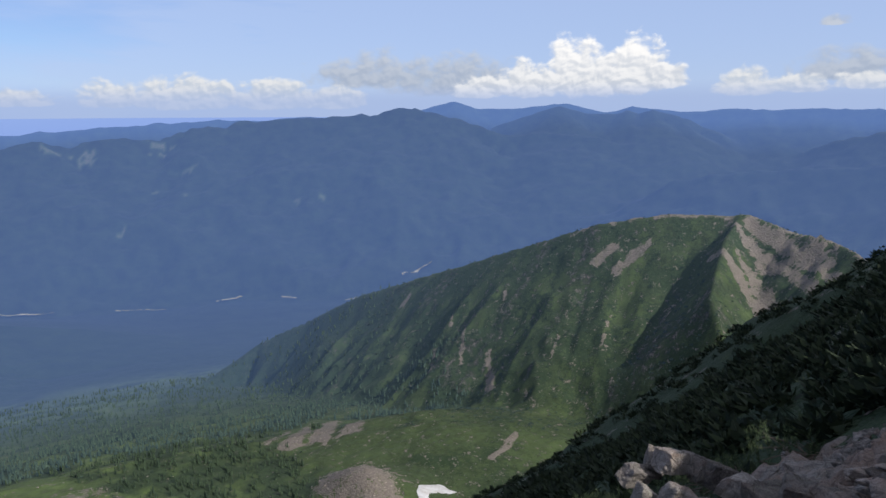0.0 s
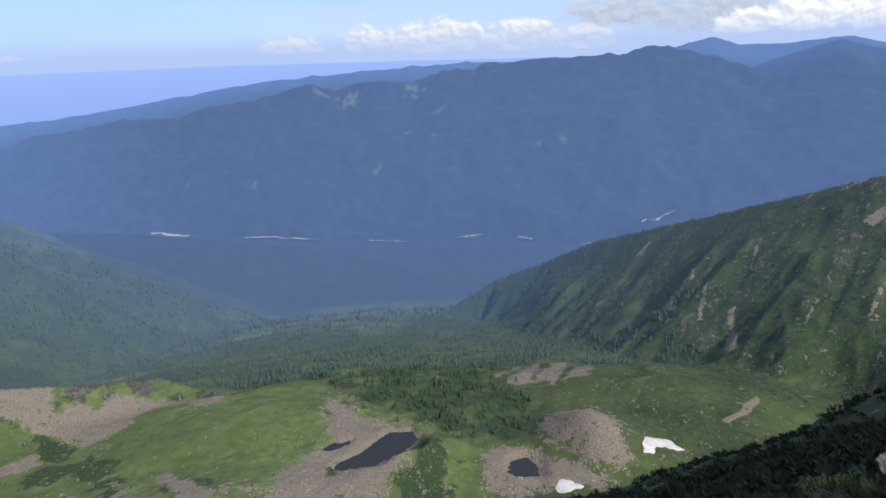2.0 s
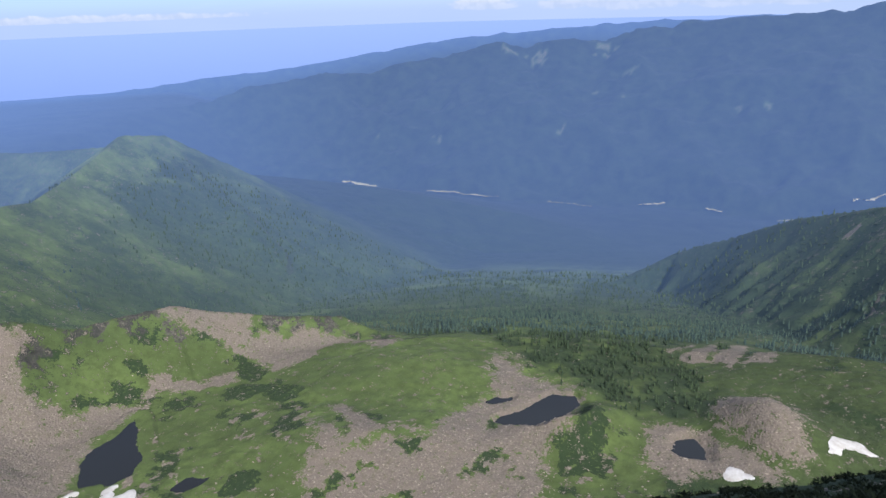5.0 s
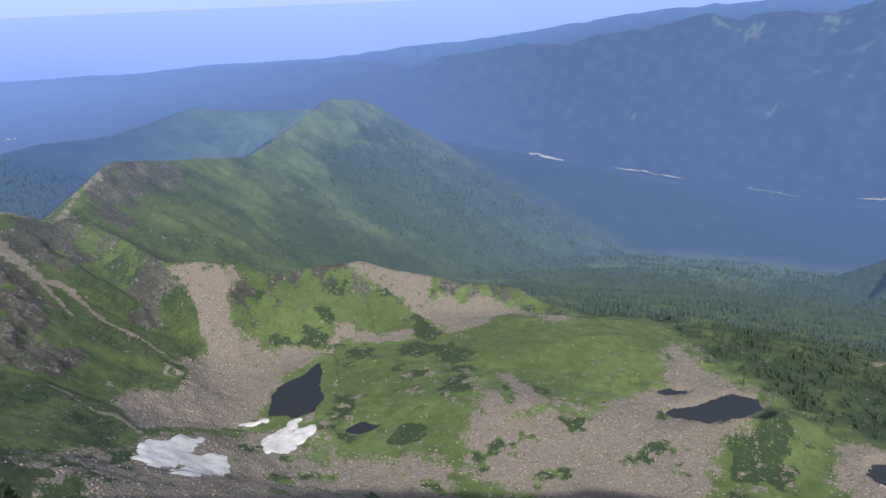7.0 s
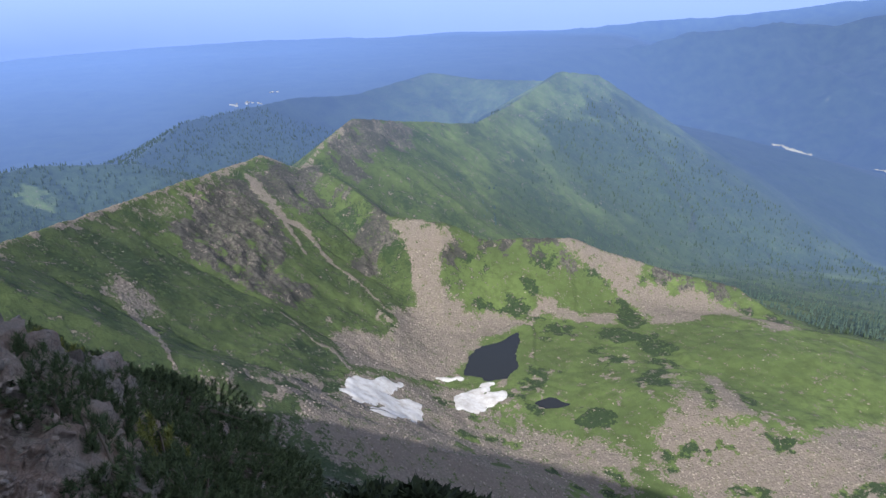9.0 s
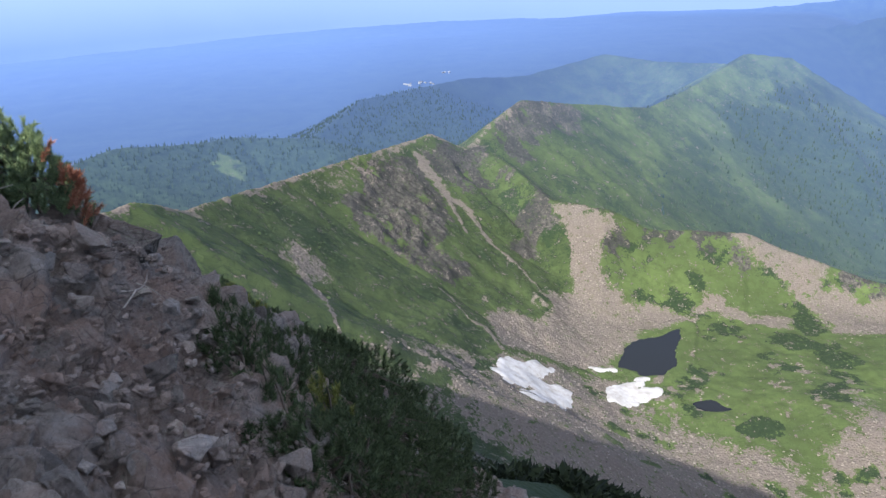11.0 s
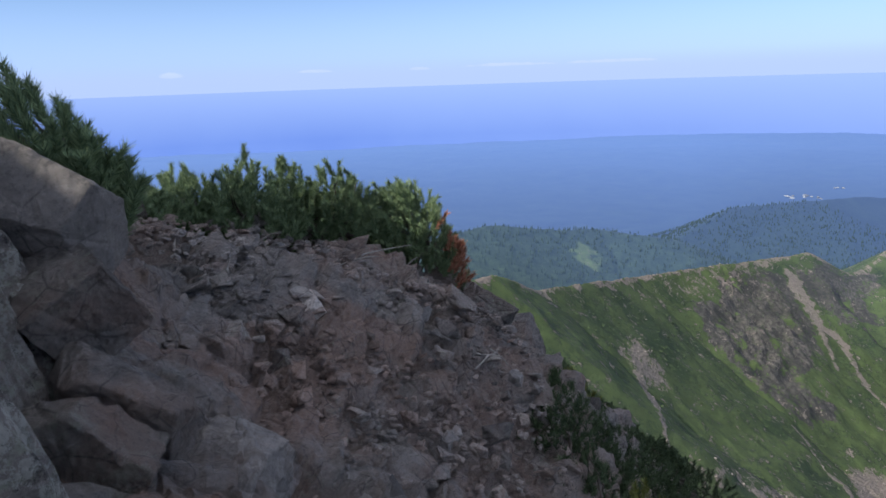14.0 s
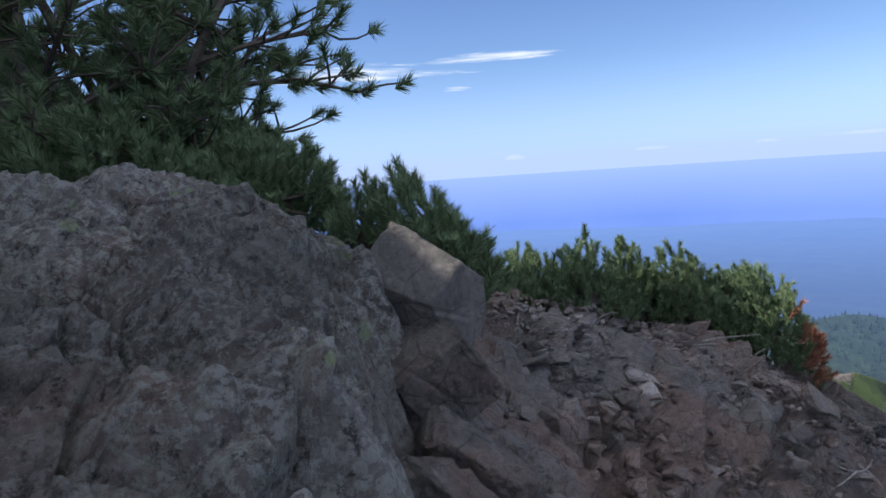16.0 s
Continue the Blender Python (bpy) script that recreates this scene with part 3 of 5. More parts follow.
# ---- ground ----
def sheet(name, az, r, height, mat, layers=None, close=False, push=None):
    """A sheet of ground on a fan of directions (degrees) and level distances."""
    a = np.radians(np.asarray(az, float))
    r = np.asarray(r, float)
    x, y = -np.sin(a)[None, :] * r[:, None], np.cos(a)[None, :] * r[:, None]
    x, y = x.ravel(), y.ravel()
    z = height(x, y)
    if push:
        x, y, z = push(x, y, z)
    n, m = len(r), len(a)
    i, j = np.meshgrid(np.arange(n - 1), np.arange(m if close else m - 1), indexing="ij")
    j2 = (j + 1) % m
    quads = np.stack([i * m + j, i * m + j2, (i + 1) * m + j2, (i + 1) * m + j], -1).reshape(-1, 4)
    me = bpy.data.meshes.new(name)
    me.vertices.add(n * m)
    me.vertices.foreach_set("co", np.stack([x, y, z], 1).astype(np.float32).ravel())
    me.loops.add(quads.size)
    me.loops.foreach_set("vertex_index", quads[:, ::-1].astype(np.int32).ravel())
    me.polygons.add(len(quads))
    me.polygons.foreach_set("loop_start", np.arange(0, quads.size, 4, dtype=np.int32))
    me.update(calc_edges=True)
    me.polygons.foreach_set("use_smooth", np.ones(len(quads), bool))
    zz = z.reshape(n, m)
    steep = np.hypot(np.gradient(zz, axis=0) / np.gradient(r)[:, None], np.gradient(zz, axis=1) / (r[:, None] * abs(np.gradient(a))[None, :])).ravel()
    for key, values in (layers(x, y, z, steep) if layers else {}).items():
        at = me.attributes.new(key, "FLOAT", "POINT")
        at.data.foreach_set("value", np.clip(values, 0, 4).astype(np.float32))
    me.materials.append(mat)
    return new(name, me)


def streak(x, y, points, fray=0.5):
    """1 along a ragged band of x, y, half-width points."""
    d, half, _ = along(points, x, y)
    half = half * (1 + fray * 1.9 * fbm(x, y, 18, 5, int(abs(points[0][0])) % 89))
    half = half + 3.0 * np.minimum(half / 12, 1) * fbm(x, y, 4.5, 2, 163)
    return np.clip((half - d) / np.maximum(0.2 * half, 1.2), 0, 1)


SCREE_FAN = ((-616, 184), (-577, 220), (-568, 230), (-553, 209), (-534, 204), (-515, 209), (-505, 218), (-505, 239), (-486, 255), (-480, 268), (-471, 249), (-466, 215), (-449, 190), (-419, 170),
             (-420, 159), (-403, 127), (-404, 108), (-392, 87), (-424, 82), (-449, 86), (-468, 102), (-464, 131), (-482, 144), (-506, 148), (-523, 175), (-550, 180), (-568, 188), (-593, 186))
FLOOR_RUBBLE = ((-285, 2), (-328, 37), (-378, 77), (-400, 127), (-402, 160), (-378, 167), (-346, 168), (-333, 195), (-303, 227), (-285, 236), (-250, 210), (-225, 65), (-182, 16), (-250, 5))
BOULDER_FIELD = ((-255, 374), (-246, 408), (-268, 439), (-284, 477), (-264, 480), (-243, 461), (-223, 462), (-191, 452), (-174, 385), (-183, 375), (-177, 361), (-159, 334), (-155, 312), (-205, 265), (-285, 235),
                 (-307, 264), (-304, 268), (-318, 288), (-343, 309), (-313, 305), (-289, 285), (-285, 296), (-275, 308), (-262, 314), (-251, 339))
PALE_STREAK = ((-346, 333), (-335, 341), (-306, 328), (-280, 319), (-286, 290), (-290, 282), (-297, 305), (-313, 318))
BENCH_STRIP = ((-483, 264), (-501, 286), (-493, 299), (-479, 311), (-464, 340), (-448, 329), (-469, 302), (-485, 277))
BENCH_SCREE = ((-486, 375), (-485, 393), (-470, 408), (-465, 424), (-449, 438), (-440, 451), (-412, 455), (-385, 474), (-372, 454), (-380, 437), (-426, 445), (-437, 421), (-426, 391), (-432, 359), (-448, 362))
RIM_SCREE = ((-548, 326), (-556, 345), (-526, 372), (-502, 399), (-484, 378), (-442, 360), (-475, 365), (-501, 357), (-514, 353), (-534, 333))
POND_SCREE = ((-137, 425), (-119, 443), (-95, 437), (-78, 428), (-58, 417), (-36, 418), (-49, 404), (-87, 395), (-98, 385), (-114, 392), (-121, 403))
DOME_ROCK = ((-97, 464), (-93, 490), (-60, 498), (-46, 482), (-29, 442), (-30, 427), (-43, 418), (-59, 425), (-87, 447))
EAST_SCREE_A = ((-165, 565), (-156, 620), (-152, 618), (-157, 565))
EAST_SCREE_B = ((-149, 563), (-137, 650), (-124, 587), (-136, 554))
EAST_SCREE_C = ((-124, 566), (-122, 650), (-111, 660), (-102, 556))
EAST_SCREE_D = ((-99, 563), (-87, 650), (-78, 572))
PEBBLES = ((-393, -46), (-406, -37), (-391, -24), (-376, -18), (-368, -33), (-374, -44))
HEATH = ((-410, -66), (-500, -34), (-600, 10), (-640, 37), (-624, 43), (-533, -2), (-499, -33), (-433, -58))
EAST_WOOD = ((-300, 505), (-250, 478), (-195, 464), (-161, 436), (-134, 430), (-119, 447), (-99, 456), (-103, 504), (-140, 560), (-205, 620), (-330, 620))
MEADOW = ((-432, 360), (-442, 422), (-402, 446), (-365, 473), (-293, 482), (-251, 408), (-255, 374), (-271, 340), (-335, 337), (-384, 343))
# outline, share of stone, fray in metres
SCREES = ((SCREE_FAN, 1.0, 5), (FLOOR_RUBBLE, 0.9, 14), (BOULDER_FIELD, 1.0, 12), (PALE_STREAK, 1.0, 5), (BENCH_STRIP, 1.0, 5), (BENCH_SCREE, 1.0, 6), (RIM_SCREE, 0.9, 7), (POND_SCREE, 1.0, 8), (DOME_ROCK, 0.9, 12),
          (EAST_SCREE_A, 1.0, 3), (EAST_SCREE_B, 1.0, 4), (EAST_SCREE_C, 1.0, 4), (EAST_SCREE_D, 1.0, 4), (PEBBLES, 0.8, 8), (HEATH, 0.35, 8))
WEST_TRACKS = (
    ((-646, 62, 6), (-621, 71, 6), (-607, 81, 5), (-559, 91, 2.5)), ((-625, 74, 5), (-604, 83, 4.5), (-600, 97, 3.5), (-580, 105, 4), (-558, 113, 3), (-534, 135, 2), (-503, 146, 1.6)),
    ((-446, 51, 1.2), (-442, 59, 1.6), (-416, 66, 1.6), (-413, 78, 1.6), (-383, 82, 2)), ((-367, -33, 3), (-343, -25, 3), (-291, -14, 2)),
)
EAST_TRACKS = (
    ((316, 724, 7), (330, 701, 9), (341, 663, 8), (345, 608, 6)), ((298, 721, 5), (311, 693, 8), (327, 653, 7), (329, 614, 5)), ((351, 663, 5), (352, 634, 5)), ((287, 687, 5), (300, 649, 9), (302, 628, 6)), ((260, 688, 4), (280, 663, 7), (294, 634, 8)),
    ((162, 753, 5), (179, 759, 5)), ((179, 733, 5), (198, 738, 6), (217, 744, 4)),
)
EAST_GULLIES = (
    ((225, 673, 2), (214, 663, 2.5)), ((113, 689, 1.5), (102, 664, 2)), ((44, 734, 2.5), (42, 674, 5)), ((-16, 785, 2), (-21, 750, 2)), ((4, 820, 2), (1, 800, 2)), ((-203, 1030, 3), (-197, 1006, 3)), ((17, 775, 2), (13, 740, 2)), ((-54, 948, 5), (-61, 943, 5)),
    ((228, 640, 1.6), (222, 625, 1.6)), ((165, 687, 1.6), (148, 654, 2)), ((72, 807, 1.5), (59, 770, 2)), ((32, 505, 3), (46, 522, 5), (56, 545, 3)),
)
TRACKS = WEST_TRACKS + EAST_TRACKS + EAST_GULLIES
FAR_SCARS = ((-1978, 2826, 36), (-2187, 2692, 20), (-2275, 2704, 16), (-1470, 3108, 26), (-1839, 3635, 70), (-2012, 3563, 50), (-1564, 3885, 60), (-1301, 3447, 26), (-1337, 3677, 34), (-1454, 3476, 26), (-750, 3509, 30), (-633, 3532, 24))
BUSHES = ((-463, 352, 9), (-476, 356, 9), (-486, 385, 9), (-484, 402, 8), (-430, 455, 8), (-400, 468, 8), (-515, 282, 8), (-397, 60, 12), (-425, 42, 9), (-430, 317, 16), (-394, 336, 14), (-348, 298, 17), (-448, 345, 18), (-479, 383, 14), (-330, 235, 12), (-176, 398, 24), (-155, 380, 20), (-420, 330, 12), (-372, 320, 10), (-316, 318, 10), (-386, 118, 5), (-372, 88, 6))


def cover(x, y, z, steep):
    """Layers of growth and stone, and depth, the strength of the painted haze."""
    r, az = np.hypot(x, y), np.degrees(np.arctan2(-x, y))
    n1, n2, n3 = fbm(x, y, 46, 5, 101, 0.6), fbm(x, y, 17, 4, 107, 0.6), fbm(x, y, 150, 4, 111)
    scree, rock, bush = np.zeros(x.shape), np.zeros(x.shape), np.zeros(x.shape)
    for outline, share, fray in SCREES:
        scree = np.maximum(scree, share * np.clip(within(x, y, outline, fray, 3 * fray) / (1.2 * fray + 2) + 0.5, 0, 1))
    field = np.clip(within(x, y, BOULDER_FIELD, 12, 36) / 6, 0, 1) + np.clip(within(x, y, FLOOR_RUBBLE, 14, 42) / 6, 0, 1)
    scree = scree * (1 - np.clip((0.9 * n1 + 0.7 * n2 - 0.30) * 6, 0, 0.9) * np.clip(field, 0, 1))
    for line in TRACKS:
        scree = np.maximum(scree, streak(x, y, line))
    meadow = np.clip(within(x, y, MEADOW, 8, 30) / 8 + 0.5, 0, 1)
    for cx, cy, s in EAST_CRAGS:
        rock = np.maximum(rock, blot(x, y, cx, cy, 1.12 * s, 1.0) * np.clip(0.95 + 1.9 * n2, 0, 1))
    for outline in CRAGS:
        rock = np.maximum(rock, np.clip(within(x, y, outline, 14, 24) / 5 + 0.5, 0, 1) * np.clip(1.3 + 1.8 * n2, 0, 1))
    rock = np.maximum(rock, 0.5 * np.clip(within(x, y, DOME_ROCK, 10, 16) / 3, 0, 1) * np.clip(0.5 + 2 * n2, 0, 1))
    for cx, cy, s in BUSHES:
        bush = np.maximum(bush, blot(x, y, cx, cy, s, 0.9))
    for cx, cy, s in FAR_SCARS:
        scree = np.maximum(scree, 0.48 * blot(x, y, cx, cy, 0.6 * s, 2.2))
    d, top, _ = along(RIM, x, y)
    rock = np.maximum(rock, np.clip((22 - d) / 8, 0, 1) * np.clip(0.42 + 3 * n2 + n1, 0, 1))
    bush = np.maximum(bush, np.clip((34 - d) / 10, 0, 1) * np.clip(0.25 + 2.6 * n2 - n1, 0, 1))
    for line, wide in ((WEST_RIDGE, 5.0), (RIGHT_RIDGE, 5.0)):
        d, top, _ = along(line, x, y)
        scree = np.maximum(scree, np.clip((wide + 6 * n2 - d) / 4, 0, 1) * 0.7 * (r < 820))
    rock = np.maximum(rock, np.clip((steep - 1.35 + 0.6 * n2) * 5, 0, 1) * np.clip((r - 100) / 100, 0, 1))
    scree = np.maximum(scree, np.clip((n1 + 0.5 * n2 - 0.80) * 6, 0, 1) * (r < 700) * 0.8)
    bush = np.maximum(bush, np.clip((0.8 * n1 + 0.7 * n2 - 0.26) * 4, 0, 1) * (r > 330))
    # the scarp across the cirque: dwarf pine between thin gullies, darkened for its shade
    d_west, _, _ = along(WEST_RIDGE, x, y)
    d, top, share = along(RIGHT_RIDGE, x, y)
    scarp = np.clip((230 - d) / 40, 0, 1) * (az < 24) * (az > -40) * (r < 1300)
    way = down_line(RIGHT_RIDGE, share, x, y)
    rill = fbm(way, 0.12 * d, 15, 3, 131)
    bush = np.maximum(bush, scarp * np.clip(0.9 + 1.4 * n1 + n2, 0, 1))
    scree = np.maximum(scree, scarp * np.clip((rill - 0.56) * 8, 0, 1) * np.clip(0.2 + 3 * n1, 0, 1) * 0.7)
    rock = rock * (1 - 0.8 * scarp) + 0.42 * scarp * np.clip((0.6 * n1 - rill - 0.30) * 5, 0, 1)
    # heath on the face of the western ridge
    bush = np.maximum(bush, np.clip((240 - d_west) / 60, 0, 1) * (r < 900) * np.clip(0.34 + 0.3 * n1 + 0.3 * n2, 0, 0.8))
    bush = np.maximum(bush, (r > 800) * (az > 38) * (az < 84) * np.clip(0.30 + 0.9 * n1 + 0.5 * n2, 0, 0.8))
    scree = np.maximum(scree, np.clip((fbm(x, y, 9, 4, 115, 0.6) + 0.6 * n1 - 0.44) * 5, 0, 0.8) * (r < 520) * (z < -245) * (az > 18) * (1 - meadow))
    # eastern floor: shade lying on it is put into the colour as dark growth
    bush = np.maximum(bush, np.clip((6 - az) / 14, 0, 1) * (r > 300) * (r < 800) * np.clip(0.45 + 0.6 * n1, 0, 0.8))
    bush = bush * (1 - 0.85 * meadow)
    # the summit's flank: dwarf pine and dark rock
    u = -x * math.sin(radians(45)) + y * math.cos(radians(45))
    flank = np.clip((285 - 45 * np.clip((az - 50) / 15, 0, 1) - u) / 30, 0, 1) * np.clip((300 - r) / 60 + 0.2, 0, 1)
    bush = np.maximum(bush, flank * np.clip(1.25 + n2, 0, 1))
    scree = scree * (1 - 0.7 * flank)
    rock = np.maximum(rock * (1 - 0.6 * flank), flank * np.clip(3 * n1 - 0.5, 0, 0.6))
    # conifers on the lower slopes towards the valley
    wood = np.clip((-300 - z + 22 * n1 + 12 * n2) / 16, 0, 1) * np.clip(0.62 + 1.1 * n1 + 0.8 * n2, 0.12, 0.95) * np.clip((45 - az) / 10, 0, 1) * np.clip((az + 12) / 10, 0, 1)
    wood = np.maximum(wood, 0.8 * np.clip(within(x, y, EAST_WOOD, 22, 40) / 16 + 0.4, 0, 1) * np.clip(0.9 + 1.6 * n2, 0, 1))
    wood = np.maximum(wood, np.clip((-255 - z + 40 * n1) / 20, 0, 1) * (r > 760) * np.clip(0.5 + n3, 0, 0.75))
    d1, _, _ = along(WOODED_HILLS, x, y)
    d2, _, _ = along(BACK_HILLS, x, y)
    d3, _, _ = along(WEST_RIDGE, x, y)
    hills = np.clip((330 - np.minimum(d1, d2)) / 60, 0, 1) * np.clip((d3 - 60) / 60, 0, 1) * (az > 64) * np.clip((az - 62) / 20 + 0.2, 0, 1)
    wood = np.maximum(wood, hills * (1 - blot(x, y, -955, -160, 20, 0.9)))
    wood = np.maximum(wood, np.clip((r - 1400) / 300, 0, 1) * np.clip((60 - az) / 8, 0, 1) * np.clip((d3 - 100) / 150, 0, 1))
    wood = np.where(az < -100, 0, wood)
    wood = np.maximum(wood, np.clip((r - 1900) / 300, 0, 1) * (1 - np.clip((n3 + 0.6 * n1 - 0.34) * 4, 0, 1) * np.clip((az - 66) / 8, 0, 0.08)))
    wood = np.maximum(wood, np.clip((r - 1150) / 150, 0, 1) * np.clip((az - 84) / 6, 0, 1) * (az < 160))
    # depth: strength of the haze emission, growing with distance and to the west
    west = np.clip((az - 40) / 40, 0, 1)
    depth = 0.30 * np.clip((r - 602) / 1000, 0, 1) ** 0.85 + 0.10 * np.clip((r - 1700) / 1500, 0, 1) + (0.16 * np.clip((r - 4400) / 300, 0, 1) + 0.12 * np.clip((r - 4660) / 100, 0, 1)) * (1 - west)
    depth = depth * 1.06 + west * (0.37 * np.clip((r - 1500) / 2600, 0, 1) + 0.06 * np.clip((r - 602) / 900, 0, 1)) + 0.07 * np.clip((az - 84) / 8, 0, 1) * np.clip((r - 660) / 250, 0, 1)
    heath = np.clip((250 - d_west) / 90, 0, 1) * (r < 900) * np.clip(0.55 + 0.5 * n1 + 0.3 * n2, 0, 0.9)
    # scarp turf darkened to stand in for its shade
    heath = np.maximum(heath, scarp * np.clip(0.85 + 0.5 * n1 - 0.9 * np.clip(rill, -0.3, 0.6), 0.2, 1))
    heath = np.maximum(heath, (r > 640) * (az > 30) * (az < 84) * np.clip(0.45 + 0.8 * n1 + 0.4 * n2, 0, 0.9))
    heath = np.maximum(heath, flank)
    # shade of the eastern floor, painted into its turf
    heath = np.maximum(heath, np.clip((22 - az) / 12, 0, 1) * (r > 300) * (r < 900) * np.clip(0.72 + 0.6 * n1, 0, 0.95))
    return {"heath": heath, "scree": scree, "rock": rock * (1 - 0.8 * scree), "bush": bush * (1 - scree), "wood": wood * (1 - 0.8 * scree), "depth": depth}


FAN = np.concatenate([np.arange(-42, -12, 0.3), np.arange(-12, 100, 0.19), np.arange(100, 122, 0.3), np.arange(122, 318, 3.0)])
ground = tagged(sheet("ground", FAN, np.concatenate([np.geomspace(8, 300, 120), np.arange(302, 603, 1.65)]), land, TURF, cover, close=True),
                "steep mountain cirque of green turf, scree and crags", "mountainside", kind="structure")


def all_land(x, y):
    r = np.hypot(x, y)
    w = np.clip((r - 1900) / 300, 0, 1)
    return land(x, y) * (1 - w) + far_land(x, y) * w


FAR_FAN = np.concatenate([np.arange(-50, -34, 0.4), np.arange(-34, 62, 0.25), np.arange(62, 145, 0.33), np.arange(150, 300, 5.0)])
distance = tagged(sheet("backdrop_mountains", FAR_FAN, np.concatenate([np.arange(600, 1000, 3.4), np.arange(1000, 2200, 9), np.arange(2200, 3400, 30), np.arange(3400, 4960, 22)]), all_land, HAZY_DISTANCE, cover, close=True),
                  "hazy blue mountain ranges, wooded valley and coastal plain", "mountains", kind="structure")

# water, a level sheet under each shore
for outline in LAKES:
    mx, my = sum(p[0] for p in outline) / len(outline), sum(p[1] for p in outline) / len(outline)
    bm = bmesh.new()
    bm.faces.new([bm.verts.new((mx + 1.1 * (x - mx) + 3 * math.copysign(1, x - mx), my + 1.1 * (y - my) + 3 * math.copysign(1, y - my), LAKE_Z)) for x, y in outline])
    bmesh.ops.triangulate(bm, faces=bm.faces)
    bmesh.ops.recalc_face_normals(bm, faces=bm.faces)
    if bm.faces[0].normal.z < 0:
        bmesh.ops.reverse_faces(bm, faces=bm.faces)
    me = bpy.data.meshes.new("water")
    bm.to_mesh(me)
    bm.free()
    me.materials.append(TARN)
    tagged(new("water", me), "small dark mountain tarn on the cirque floor", "lake", "mountain tarns", "structure")


# ---- the summit rocks ----
def cells_of(x, y, size, seed):
    """Nearest scattered point: its random number, the way from it, and how close the border is."""
    gx, gy = x / size, y / size
    ix, iy = np.floor(gx).astype(np.int64), np.floor(gy).astype(np.int64)
    best, second = np.full(x.shape, 9.0), np.full(x.shape, 9.0)
    rnd, ox, oy = np.zeros(x.shape), np.zeros(x.shape), np.zeros(x.shape)
    for dx in (-1, 0, 1):
        for dy in (-1, 0, 1):
            jx, jy = ix + dx, iy + dy
            px, py = jx + lattice(jx, jy, seed), jy + lattice(jx, jy, seed + 1)
            d = np.hypot(gx - px, gy - py)
            near = d < best
            second = np.where(near, best, np.minimum(second, d))
            rnd = np.where(near, lattice(jx, jy, seed + 2), rnd)
            ox, oy = np.where(near, gx - px, ox), np.where(near, gy - py, oy)
            best = np.where(near, d, best)
    return rnd, ox * size, oy * size, second - best


def rubble(x, y, z):
    """Relief of broken, tilted slabs and grit, in metres off the slope."""
    u, v = (y - x) * 0.7071, (x + y) * 0.7071
    p, q = v * 0.75, (u - z) * 0.72
    total = 0.0
    wx, wy = p + 0.10 * fbm(p, q, 0.5, 3, 203), q + 0.10 * fbm(p, q, 0.5, 3, 204)
    for size, lift, tilt, seed in ((1.1, 0.17, 0.26, 211), (0.42, 0.085, 0.38, 221), (0.17, 0.036, 0.42, 231), (0.08, 0.018, 0.42, 251)):
        rnd, ox, oy, gap = cells_of(wx, wy, size, seed)
        a = rnd * 57.0
        total = total + lift * (rnd - 0.5) + tilt * (rnd * 0.9 + 0.1) * (np.cos(a) * ox + np.sin(a) * oy) - 0.10 * size * np.exp(-(gap / 0.08) ** 2)
    return total + 0.02 * fbm(p, q, 0.2, 4, 241, 0.6)


def summit(x, y):
    """The ground near the eye without its rubble."""
    return near_slope(x, y) - 0.15 * np.clip((np.hypot(x, y) - 8.0) / 2.0, 0, 1)


def broken(x, y, z):
    """Pushes the ground off the slope by its rubble."""
    r = np.hypot(x, y)
    h = rubble(x, y, z) * np.clip((r - 0.5) / 1.2, 0.1, 1) * (1 - 0.5 * np.clip((r - 8.0) / 2.0, 0, 1))
    tilt = np.clip((y - x) * 0.7071 + 0.6, 0, 1)
    return x - 0.5 * tilt * h, y + 0.5 * tilt * h, z + (1 - 0.3 * tilt) * h


NEAR_FAN = np.concatenate([np.arange(-48, 0, 0.3), np.arange(0, 72, 3.0), np.arange(72, 178, 0.31), np.arange(178, 312, 4.0)])
SLOPE_ROCK = bare_rock("slope_rock", 1.42, 0.88, 0.3)
DARK_LOOSE_ROCK = bare_rock("dark_loose_rock", 0.9, 0.6, 0.3, pieces=True)
LOOSE_ROCK = bare_rock("loose_rock", 1.45, 0.88, 0.3, pieces=True)
rock_slope = tagged(sheet("rock_slope", NEAR_FAN, np.concatenate([np.geomspace(0.05, 1.0, 30)[:-1], np.geomspace(1.0, 10.6, 250)]), summit, SLOPE_ROCK, None, close=True, push=broken), "broken reddish-grey rock slope of the summit", "rock slope", kind="structure")
for p in rock_slope.data.polygons:
    p.use_smooth = False


def link(name, bm, mat, parent=None, smooth=False):
    me = bpy.data.meshes.new(name)
    bm.to_mesh(me)
    bm.free()
    if smooth:
        me.polygons.foreach_set("use_smooth", np.ones(len(me.polygons), bool))
    me.materials.append(mat)
    ob = new(name, me)
    ob.parent = parent
    return ob


